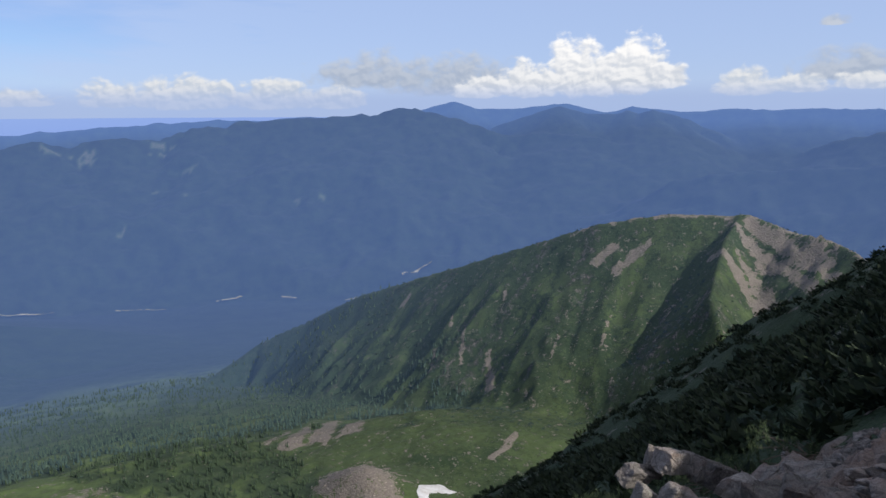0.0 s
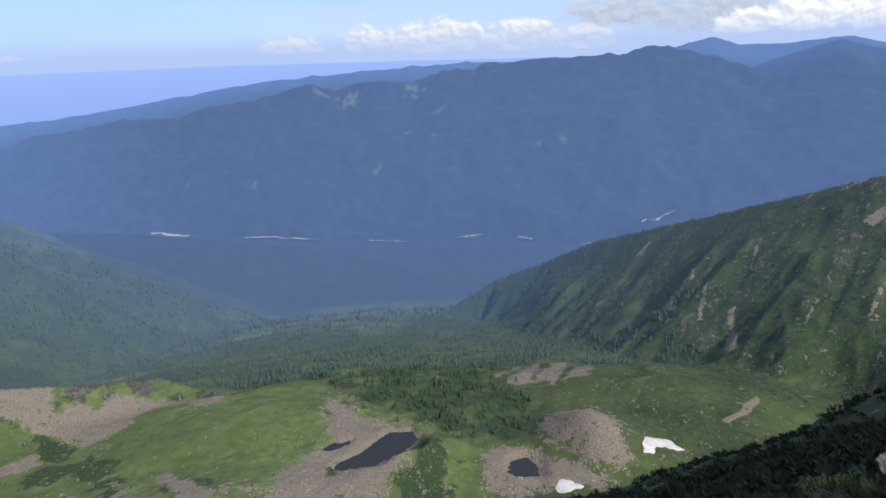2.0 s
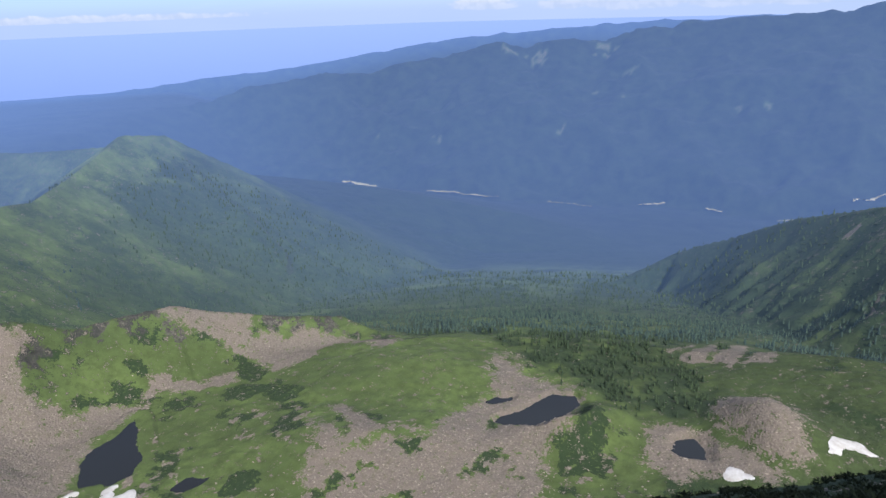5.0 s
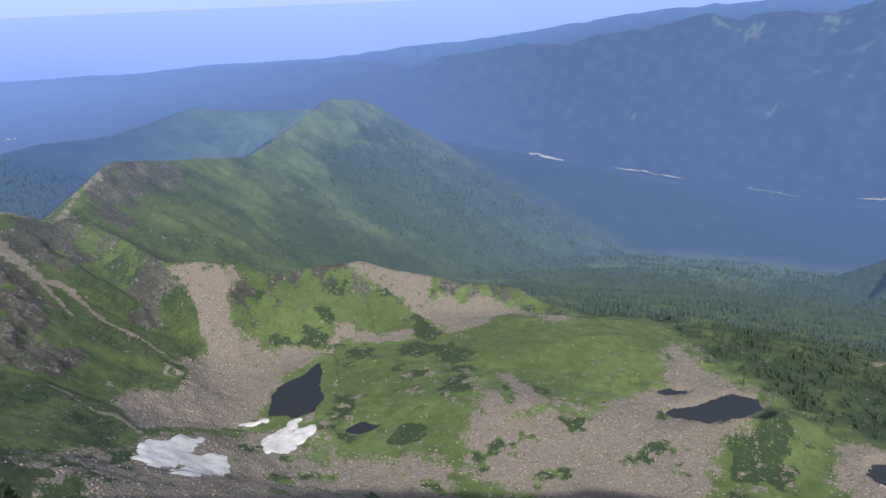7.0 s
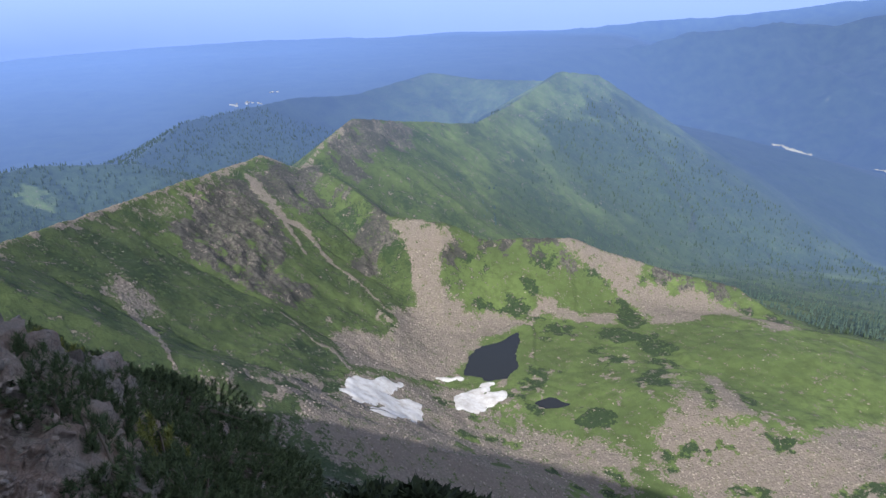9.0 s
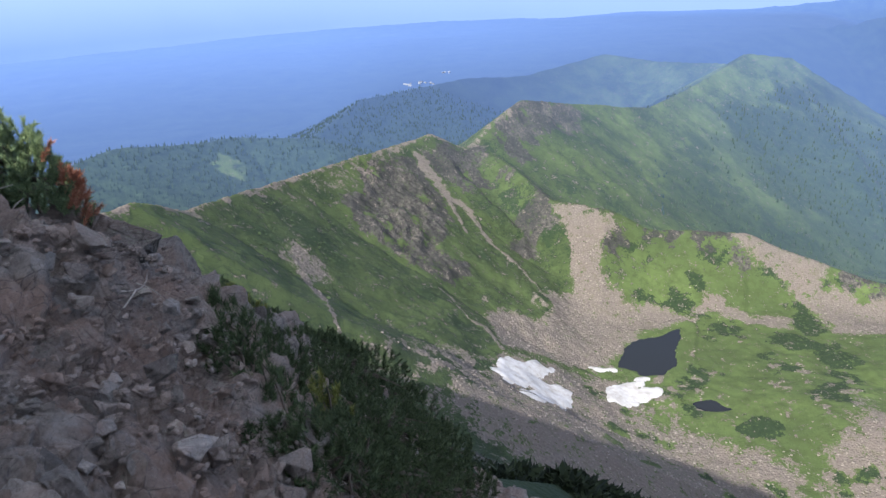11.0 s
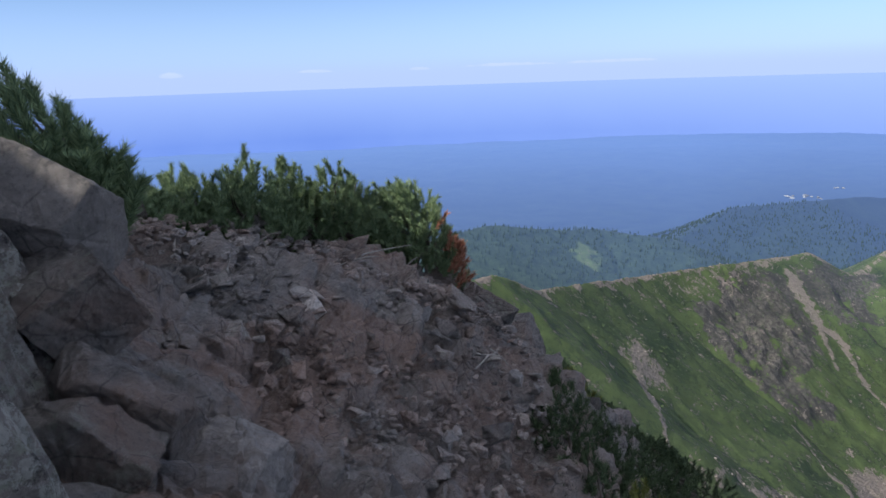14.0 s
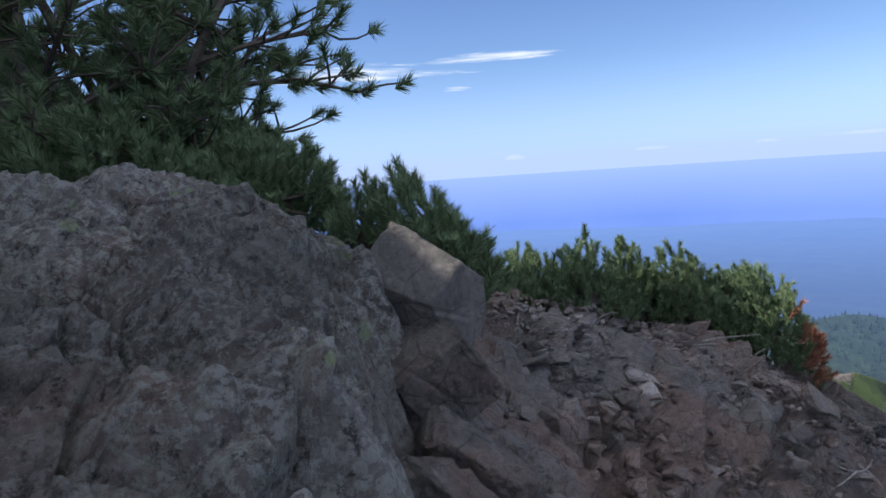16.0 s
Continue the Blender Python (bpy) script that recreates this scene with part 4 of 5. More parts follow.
def stone_mesh(rng, squash=(1, 1, 1), points=16, bevel=0.05, rough=0.0):
    """An angular block about 1 across."""
    bm = bmesh.new()
    for _ in range(points):
        v = Vector((rng.uniform(-1, 1), rng.uniform(-1, 1), rng.uniform(-1, 1)))
        v = v / max(abs(v.x), abs(v.y), abs(v.z)) * rng.uniform(0.72, 1.0) * 0.5
        bm.verts.new((v.x * squash[0], v.y * squash[1], v.z * squash[2]))
    hull = bmesh.ops.convex_hull(bm, input=bm.verts)
    bmesh.ops.delete(bm, geom=[v for v in hull["geom_interior"] if isinstance(v, bmesh.types.BMVert)], context="VERTS")
    bmesh.ops.dissolve_limit(bm, angle_limit=radians(14), verts=bm.verts, edges=bm.edges)
    if bevel:
        bmesh.ops.bevel(bm, geom=bm.edges[:], offset=bevel, segments=1, affect="EDGES")
    if rough:
        bmesh.ops.triangulate(bm, faces=bm.faces)
        bmesh.ops.subdivide_edges(bm, edges=bm.edges, cuts=3, use_grid_fill=True)
        bmesh.ops.subdivide_edges(bm, edges=bm.edges, cuts=1, use_grid_fill=True)
        for v in bm.verts:
            n = noise.fractal(v.co * 4, 0.8, 2.1, 5) - 1.2 * abs(noise.noise(v.co * 7 + Vector((3, 1, 7)))) + 0.5 * noise.noise(v.co * 22)
            v.co += v.co.normalized() * rough * n
    return bm


def block_mesh(rng, squash, rough=0.03, skew=0.13, chips=3):
    """A frost-split block: a skewed, chipped box about 1 across."""
    bm = bmesh.new()
    bmesh.ops.create_cube(bm, size=1.0)
    for v in bm.verts:
        for k in range(3):
            v.co[k] = (v.co[k] + rng.uniform(-skew, skew)) * squash[k]
    for _ in range(chips):
        n = Vector((rng.uniform(-1, 1), rng.uniform(-1, 1), rng.uniform(-1, 1))).normalized()
        reach = max(v.co.dot(n) for v in bm.verts)
        cut = bmesh.ops.bisect_plane(bm, geom=bm.verts[:] + bm.edges[:] + bm.faces[:], plane_co=n * reach * rng.uniform(0.68, 0.85), plane_no=n, clear_outer=True)
        rim = [e for e in cut["geom_cut"] if isinstance(e, bmesh.types.BMEdge)]
        bmesh.ops.contextual_create(bm, geom=rim)
    bmesh.ops.bevel(bm, geom=bm.edges[:], offset=0.018, segments=1, affect="EDGES")
    bmesh.ops.triangulate(bm, faces=bm.faces)
    for _ in range(4):
        long = [e for e in bm.edges if e.calc_length() > 0.1]
        if not long:
            break
        bmesh.ops.subdivide_edges(bm, edges=long, cuts=1)
        bmesh.ops.triangulate(bm, faces=[f for f in bm.faces if len(f.verts) > 3])
    shift = Vector((rng.uniform(0, 50), rng.uniform(0, 50), rng.uniform(0, 50)))
    bm.normal_update()
    for v in bm.verts:
        p = v.co + shift
        n = 0.8 * noise.fractal(p * 3, 0.8, 2.1, 5) - 1.3 * abs(noise.noise(p * 6)) + 0.6 * noise.noise(p * 19)
        v.co += v.normal * rough * n
    return bm


def at(az, el, d):
    """A place seen from the eye at az, el (degrees) and straight distance d."""
    return Vector((*bearing(az, d * math.cos(radians(el))), EYE + d * math.sin(radians(el))))


def lie(x, y):
    return float(summit(np.array([float(x)]), np.array([float(y)]))[0])


rng = random.Random(5)
LICHEN_ROCK = bare_rock("lichen_rock", 1.15, 0.45, 1.0)
PALE_ROCK = bare_rock("pale_rock", 1.7, 0.5, 0.3)
QUARTZ = bare_rock("quartz_rock", 3.0, 0.0, 0.0)
BOULDERS = (
    # az, el, distance, size, squash, turn, material, label
    (142, -14.5, 2.8, 0.36, (1.0, 0.7, 0.9), (30, 10, 60), ROCK, "dark weathered block below the pale one"),
    (139.5, -22, 2.6, 0.46, (1.0, 0.34, 0.40), (10, 32, 118), PALE_ROCK, "long tilted slab of reddish rock"),
    (143, -24, 2.45, 0.44, (1.0, 0.36, 0.42), (0, 38, 122), ROCK, "long tilted slab of dark rock"),
    (147, -31, 2.2, 0.50, (1.0, 0.5, 0.6), (20, 12, 40), ROCK, "broken dark block among the summit rocks"),
    (135, -30, 3.0, 0.60, (1.0, 0.7, 0.6), (0, 20, 10), PALE_ROCK, "broken brown block among the summit rocks"),
    (129.5, -28.5, 4.0, 0.42, (0.62, 0.3, 1.0), (-14, 18, 30), ROCK, "thin grey slab standing on edge"),
    (119.2, -34.5, 3.5, 0.30, (0.75, 0.4, 1.0), (6, -12, 40), PALE_ROCK, "pale upright stone on the slope"),
    (122.5, -33.5, 3.4, 0.34, (1.0, 0.6, 0.4), (0, 10, 80), PALE_ROCK, "flat reddish stone on the slope"),
    (124.4, -17.7, 4.8, 0.20, (1.0, 0.7, 0.9), (20, 10, 50), QUARTZ, "small white quartz stone"),
    (131, -19.2, 4.1, 0.20, (1.0, 0.7, 0.8), (10, 20, 30), PALE_ROCK, "small reddish stone on the slope"),
    (98.3, -29, 8.4, 0.62, (0.6, 0.6, 1.0), (0, 16, 40), PALE_ROCK, "pale block on the edge of the slope"),
    (100.5, -30.5, 8.6, 0.55, (1.0, 0.6, 0.5), (10, 0, 20), ROCK, "grey block on the edge of the slope"),
    (107, -22, 7.8, 0.75, (1.0, 0.8, 0.8), (20, 10, 10), ROCK, "grey block on the edge of the slope"),
    (112.5, -19.0, 7.0, 0.9, (1.0, 0.8, 0.6), (8, 22, 60), ROCK, "dark outcrop below the dwarf pine"),
    (117, -17.5, 6.5, 0.70, (1.0, 0.8, 0.5), (20, 10, 10), ROCK, "dark outcrop below the dwarf pine"),
    (-16.0, -28.6, 7.0, 0.30, (1.0, 0.6, 0.6), (20, 24, 30), PALE_ROCK, "reddish block on the summit rocks"),
    (-17.6, -27.6, 7.1, 0.24, (1.0, 0.7, 0.8), (10, -20, 70), ROCK, "grey block on the summit rocks"),
    (-19.2, -27.4, 7.0, 0.30, (1.0, 0.8, 0.7), (-10, 16, 20), PALE_ROCK, "yellowish block on the summit rocks"),
    (-20.9, -27.5, 7.0, 0.26, (1.0, 0.7, 0.8), (30, 6, 120), PALE_ROCK, "yellowish block on the summit rocks"),
    (-22.3, -27.9, 7.0, 0.32, (1.0, 0.8, 0.7), (-10, 26, 10), ROCK, "grey block on the summit rocks"),
    (-24.2, -28.4, 6.9, 0.34, (1.0, 0.7, 0.6), (12, 16, 50), PALE_ROCK, "yellowish block on the summit rocks"),
    (-26.4, -28.8, 6.7, 0.34, (1.0, 0.8, 0.6), (12, 6, 20), ROCK, "flat grey block on the summit rocks"),
    (-28.6, -28.6, 6.6, 0.38, (1.0, 0.8, 0.7), (6, 12, 60), ROCK, "grey block on the summit rocks"),
    (-31.4, -28.2, 6.5, 0.40, (1.0, 0.8, 0.7), (6, 12, 10), ROCK, "grey block on the summit rocks"),
    (-16.9, -30.6, 6.7, 0.26, (1.0, 0.8, 0.9), (26, 12, 90), PALE_ROCK, "pale block on the summit rocks"),
    (-19.6, -30.2, 6.6, 0.30, (1.0, 0.7, 0.8), (6, 30, 20), PALE_ROCK, "pale block on the summit rocks"),
    (-22.4, -30.6, 6.4, 0.30, (1.0, 0.7, 0.7), (16, 32, 0), ROCK, "grey block on the summit rocks"),
    (-25.2, -31.0, 6.3, 0.34, (1.0, 0.7, 0.7), (26, 2, 40), PALE_ROCK, "pale block on the summit rocks"),
    (-28.2, -31.4, 6.2, 0.36, (1.0, 0.7, 0.7), (6, 22, 40), ROCK, "grey block on the summit rocks"),
)
for az, el, d, size, squash, turn, mat, label in BOULDERS:
    ob = link("boulder", block_mesh(rng, squash, 0.042), mat)
    ob.matrix_world = Matrix.LocRotScale(at(az, el, d), Euler([radians(q) for q in turn]), (size, size, size))
    tagged(ob, label, "rock", "summit boulders")



def leaning_block(corner, right, toward, down):
    """A block that leans on the rocks, by its upper corner and its three edges."""
    bm = block_mesh(rng, (1, 1, 1), 0.022, 0.05, 2)
    grid = Matrix((right, toward, down)).transposed()
    for v in bm.verts:
        v.co = grid @ (v.co + Vector((0.5, 0.5, 0.5)))
    bmesh.ops.recalc_face_normals(bm, faces=bm.faces)
    ob = link("boulder", bm, PALE_ROCK)
    ob.matrix_world = Matrix.Translation(corner)
    return tagged(ob, "angular pale brown block leaning on the summit rocks", "rock", "summit boulders")


def from_eye(r, u, t, az=141.0):
    """A way to the right, up and towards the eye, for one who looks along az."""
    side, back = bearing(az - 90), bearing(az + 180)
    return Vector((r * side[0] + t * back[0], r * side[1] + t * back[1], u))


leaning_block(Vector((-1.65, -2.36, 1.46)), from_eye(0.30, -0.12, 0.06), from_eye(-0.16, -0.19, 0.10), from_eye(0.12, -0.28, -0.12))


def outcrop_form(a, b):
    """Height of the great outcrop above the eye, by the way away from it and to its side."""
    lip = np.interp(a, (1.0, 1.5, 1.8, 2.1, 2.4, 3.4), (0.19, 0.22, 0.30, 0.46, 0.56, 0.60)) + 0.05 * fbm(a, b, 0.4, 3, 301)
    s = (a + 0.14 * fbm(a, b, 0.6, 3, 302) + 0.22 * b) / 0.38
    f = s - np.floor(s)
    step = a + 0.38 * (np.clip((f - 0.62) / 0.3, 0, 1) - f) * 0.6
    top = np.interp(step, (0.3, 0.7, 1.25, 1.86, 2.4, 2.65, 3.4), (-1.0, -0.72, -0.52, -0.36, -0.11, -0.02, 0.02)) - 0.10 * b - 0.45 * np.clip(b - 0.15, 0, 1) * np.clip((a - 1.5) / 0.5, 0, 1)
    side = np.clip(b - lip, 0, 2)
    back = np.clip(a - 3.1, 0, 1)
    p, q = a + 0.06 * fbm(a, b, 0.35, 3, 303), b + 0.06 * fbm(a, b, 0.35, 3, 304)
    relief = 0.0
    for size, lift, tilt, seed in ((0.62, 0.14, 0.26, 311), (0.27, 0.07, 0.42, 321), (0.12, 0.026, 0.42, 331), (0.06, 0.010, 0.3, 351)):
        rnd, ox, oy, gap = cells_of(p * 1.15 + q * 0.3, 0.8 * q - 0.3 * p, size, seed)
        turn = rnd * 57.0
        relief = relief + lift * (rnd - 0.5) + tilt * rnd * (np.cos(turn) * ox + np.sin(turn) * oy) - 0.17 * size * np.exp(-(gap / 0.07) ** 2)
    relief = relief + 0.018 * fbm(a, b, 0.16, 5, 341, 0.65)
    return top + relief - 2.6 * side - 1.5 * back, relief


def outcrop():
    """A great weathered outcrop under the pine, split into blocks."""
    a, b = np.meshgrid(np.arange(0.45, 3.6, 0.014), np.arange(-1.9, 1.15, 0.014), indexing="ij")
    z, relief = outcrop_form(a.ravel(), b.ravel())
    ax, ay = bearing(158)
    bx, by = bearing(68)
    u, v = a.ravel(), b.ravel() + 0.6 * relief
    n, m = a.shape
    i, j = np.meshgrid(np.arange(n - 1), np.arange(m - 1), indexing="ij")
    faces = np.stack([i * m + j, (i + 1) * m + j, (i + 1) * m + j + 1, i * m + j + 1], -1).reshape(-1, 4)
    co = np.stack([u * ax + v * bx, u * ay + v * by - 0.22, z + EYE], 1)
    thing = new("outcrop")
    tagged(thing, "large split outcrop crusted with grey-green lichen", "rock")
    am, bm_ = a.ravel()[faces].mean(1), b.ravel()[faces].mean(1)
    cell = np.floor(1e5 * cells_of(am * 1.15 + bm_ * 0.3, 0.8 * bm_ - 0.3 * am, 0.62, 311)[0]).astype(int)
    for key in np.unique(cell):
        used, flat = np.unique(faces[cell == key][:, ::-1], return_inverse=True)
        me = bpy.data.meshes.new("block")
        me.from_pydata(co[used].tolist(), [], flat.reshape(-1, 4).tolist())
        me.materials.append(LICHEN_ROCK)
        new("block", me).parent = thing


outcrop()

# loose stones on the slope
STONES = []
for k in range(14):
    me = bpy.data.meshes.new("stone")
    bm = stone_mesh(rng, (1.0, rng.uniform(0.55, 0.9), rng.uniform(0.3, 0.65)), 12, 0.0)
    bm.to_mesh(me)
    bm.free()
    me.materials.append(rng.choice((ROCK, SLOPE_ROCK, PALE_ROCK, SLOPE_ROCK)))
    STONES.append(me)


def scatter(count, az0, az1, r0, r1, s0, s1):
    for _ in range(count):
        x, y = bearing(rng.uniform(az0, az1), math.sqrt(rng.uniform(r0 * r0, r1 * r1)))
        size = s0 * (s1 / s0) ** (rng.random() ** 2)
        ob = new("stone", rng.choice(STONES))
        ob.matrix_world = Matrix.LocRotScale((x, y, lie(x, y) + 0.22 * size), Euler((rng.uniform(-0.5, 0.5) - 0.3, rng.uniform(-0.5, 0.5) - 0.3, rng.uniform(0, 6.3))), (size, size, size))
        ob.parent = rock_slope


scatter(180, 96, 150, 2.4, 7.6, 0.06, 0.32)
scatter(150, 96, 150, 2.6, 7.8, 0.12, 0.32)
scatter(120, -38, -14, 5.2, 8.0, 0.08, 0.30)


def joined_stones(name, spots, mat, label, parent=None, seed=3):
    """Many stones of x, y, z, size in one mesh."""
    gen = np.random.default_rng(seed)
    shapes = []
    for me in STONES:
        co = np.zeros(len(me.vertices) * 3, np.float32)
        me.vertices.foreach_get("co", co)
        shapes.append((co.reshape(-1, 3), [list(p.vertices) for p in me.polygons]))
    verts, faces, base = [], [], 0
    for x, y, z, size in spots:
        co, polys = shapes[gen.integers(len(shapes))]
        a, b = gen.uniform(0, 6.3), gen.uniform(-0.5, 0.5)
        m = np.array(Euler((b, gen.uniform(-0.5, 0.5), a)).to_matrix())
        verts.append(co @ m.T * size + (x, y, z))
        faces += [[i + base for i in p] for p in polys]
        base += len(co)
    me = bpy.data.meshes.new(name)
    me.from_pydata(np.concatenate(verts).tolist(), [], faces)
    me.materials.append(mat)
    ob = new(name, me)
    ob.parent = parent
    return tagged(ob, label, "stones", kind="stuff")


gen = np.random.default_rng(8)
for count, az0, az1, r0, r1, s0, s1, seed in ((8000, 88, 152, 2.2, 9.6, 0.025, 0.08, 3), (1000, 88, 150, 2.4, 9.8, 0.07, 0.18, 4), (2200, -46, -6, 4.0, 9.8, 0.05, 0.20, 5)):
    az, r = gen.uniform(az0, az1, count), np.sqrt(gen.uniform(r0 ** 2, r1 ** 2, count))
    x, y = -r * np.sin(np.radians(az)), r * np.cos(np.radians(az))
    joined_stones("rubble", np.stack([x, y, summit(x, y) + 0.02, gen.uniform(s0, s1, count)], 1), LOOSE_ROCK if az0 > 0 else DARK_LOOSE_ROCK, "broken reddish stones on the rock slope", seed=seed)


# ---- dwarf pines ----
def needle_material(name, dark, light):
    k = material(name, 0.85)
    isle = k["place"].outputs["Random Per Island"]
    k["paint"](k["blend"](isle, dark, light))
    k["bsdf"].inputs["Subsurface Weight"].default_value = 0.0
    return k["m"]


NEEDLES = needle_material("pine_needles", (0.085, 0.130, 0.070), (0.225, 0.295, 0.145))
# darker copy of the needles, with the slope's shade put into the colour
SHADED_NEEDLES = needle_material("shaded_pine_needles", (0.030, 0.048, 0.026), (0.095, 0.130, 0.058))
YELLOW_NEEDLES = needle_material("pale_needles", (0.10, 0.12, 0.03), (0.24, 0.25, 0.07))
DEAD_NEEDLES = needle_material("dead_needles", (0.26, 0.11, 0.07), (0.48, 0.23, 0.14))
BARK = plain("pine_bark", (0.13, 0.105, 0.085), 0.9, (0.06, 0.048, 0.04), 0.05)
DRY_WOOD = plain("dry_wood", (0.34, 0.31, 0.28), 0.9, (0.18, 0.16, 0.14), 0.04)


def mesh_of(name, verts, faces, mat, parent=None):
    me = bpy.data.meshes.new(name)
    if isinstance(faces, np.ndarray):
        me.vertices.add(len(verts))
        me.vertices.foreach_set("co", np.asarray(verts, np.float32).ravel())
        me.loops.add(faces.size)
        me.loops.foreach_set("vertex_index", faces.astype(np.int32).ravel())
        me.polygons.add(len(faces))
        me.polygons.foreach_set("loop_start", np.arange(0, faces.size, 3, dtype=np.int32))
        me.update(calc_edges=True)
    else:
        me.from_pydata(np.asarray(verts).reshape(-1, 3).tolist(), [], faces)
    me.materials.append(mat)
    ob = new(name, me)
    ob.parent = parent
    return ob


def brush(tips, ways, lengths, gen, count=90, needle=0.055, width=0.0045):
    """Shoots clothed in needles: one blade each, from base to tip of every shoot."""
    n = len(tips)
    ways = ways / np.linalg.norm(ways, axis=1, keepdims=True)
    s = gen.random((n, count)) ** 0.8
    base = tips[:, None, :] - ways[:, None, :] * (lengths[:, None] * (1 - s))[:, :, None]
    rnd = gen.normal(size=(n, count, 3))
    out = rnd - (rnd * ways[:, None, :]).sum(-1, keepdims=True) * ways[:, None, :]
    out /= np.linalg.norm(out, axis=-1, keepdims=True)
    way = out * 0.75 + ways[:, None, :] * (0.55 + 0.5 * s[:, :, None])
    way /= np.linalg.norm(way, axis=-1, keepdims=True)
    side = np.cross(way, gen.normal(size=(n, count, 3)))
    side /= np.linalg.norm(side, axis=-1, keepdims=True)
    long = needle * gen.uniform(0.7, 1.2, (n, count, 1))
    tri = np.stack([base - side * width, base + side * width, base + way * long], 2).reshape(-1, 3)
    return tri, np.arange(len(tri)).reshape(-1, 3)


def limb(points, r0, r1, sides=5):
    """A tapered, bent tube."""
    verts, faces = [], []
    for k, p in enumerate(points):
        p = np.asarray(p, float)
        q = np.asarray(points[min(k + 1, len(points) - 1)], float) - np.asarray(points[max(k - 1, 0)], float)
        q /= np.linalg.norm(q) + 1e-9
        a = np.cross(q, (0.3, 0.2, 1.0) if abs(q[2]) < 0.9 else (1.0, 0, 0))
        a /= np.linalg.norm(a)
        b = np.cross(q, a)
        rad = r0 + (r1 - r0) * k / (len(points) - 1)
        for j in range(sides):
            t = 2 * math.pi * j / sides
            verts.append(p + rad * (math.cos(t) * a + math.sin(t) * b))
        if k:
            for j in range(sides):
                o, u = (k - 1) * sides, k * sides
                faces.append((o + j, o + (j + 1) % sides, u + (j + 1) % sides, u + j))
    return verts, faces


def bend(a, b, gen, sag=0.12, steps=6):
    a, b = np.asarray(a, float), np.asarray(b, float)
    size = np.linalg.norm(b - a)
    mid = (a + b) / 2 + gen.normal(size=3) * sag * size
    t = np.linspace(0, 1, steps)[:, None]
    return (1 - t) ** 2 * a + 2 * t * (1 - t) * mid + t ** 2 * b


def dwarf_pine(base, wide, high, shoots, seed, label, mat=None, dead=0.0, group="dwarf pines", count=120, lean=(0, 0), spread=1.0, fine=0.0034, wild=0.14):
    """A sprawling dwarf pine: bent limbs from the base, upright shoots clothed in needles."""
    gen = np.random.default_rng(seed)
    thing = new("dwarf_pine")
    thing.matrix_world = Matrix.Translation(base)
    tagged(thing, label, "shrub", group)
    ang = gen.uniform(0, 2 * math.pi, shoots)
    rad = np.sqrt(gen.random(shoots))
    x, y = rad * np.cos(ang) * wide / 2, rad * np.sin(ang) * wide / 2
    top = high * (1 - 0.62 * rad ** 2) * (0.78 + 0.35 * 1.7 * fbm(x + seed, y, wide / 2.4, 3, seed % 50) + gen.uniform(-0.16, 0.08, shoots))
    tall = np.where(gen.random(shoots) < 0.72, 1.0, gen.uniform(0.45, 0.9, shoots))
    z = top * tall
    if math.hypot(base[0], base[1]) < 9:
        z = z + np.clip(0.8 * (summit(base[0] + x, base[1] + y) - lie(base[0], base[1])), -0.45, 0.08)
    tips = np.stack([x + lean[0] * z, y + lean[1] * z, z], 1)
    ways = np.stack([0.35 * np.cos(ang) * rad * spread + lean[0] * 0.4, 0.35 * np.sin(ang) * rad * spread + lean[1] * 0.4, np.full(shoots, 0.95)], 1) + gen.normal(size=(shoots, 3)) * wild
    lengths = gen.uniform(0.14, 0.26, shoots) * min(1.0, 0.5 + high / 1.6)
    is_dead = x * math.cos(0.9) + y * math.sin(0.9) > 1e9 if not dead else np.arange(shoots) < dead * shoots
    if dead:
        order = np.argsort(-(y * 1.0 - x * 0.25 + 0.25 * z))
        tips, ways, lengths, x, y = tips[order], ways[order], lengths[order], x[order], y[order]
    for sel, kind, colour in ((~is_dead, "foliage", mat or NEEDLES), (is_dead, "dead_foliage", DEAD_NEEDLES)):
        if sel.any():
            v, f = brush(tips[sel], ways[sel], lengths[sel], gen, count, 0.055, fine)
            part_ob = mesh_of(kind, v, f, colour, thing)
            if kind == "dead_foliage":
                tagged(part_ob, "rust-red dead needles on dry twigs")
    for k in range(9):
        near = gen.integers(0, shoots, 7)
        root = gen.normal(size=3) * (0.06 * wide, 0.06 * wide, 0.0) + (0, 0, -0.05)
        hub = tips[near].mean(0) * (0.6, 0.6, 0.45)
        v, f = limb(bend(root, hub, gen), 0.022, 0.013)
        verts, faces = list(v), list(f)
        for i in near:
            end = tips[i] - ways[i] / np.linalg.norm(ways[i]) * lengths[i] * 0.9
            v, f = limb(bend(hub, end, gen, 0.1, 4), 0.011, 0.005, 4)
            faces += [tuple(q + len(verts) for q in face) for face in f]
            verts += list(v)
        mesh_of("branch", np.array(verts), faces, BARK, thing)
    return thing


def on_slope(az, r):
    x, y = bearing(az, r)
    h = summit if r < 9 else land
    return (x, y, float(h(np.array([x]), np.array([y]))[0]) - 0.05)


ROW = "low dwarf pine with upright green shoots on the crest"
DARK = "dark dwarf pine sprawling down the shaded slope"
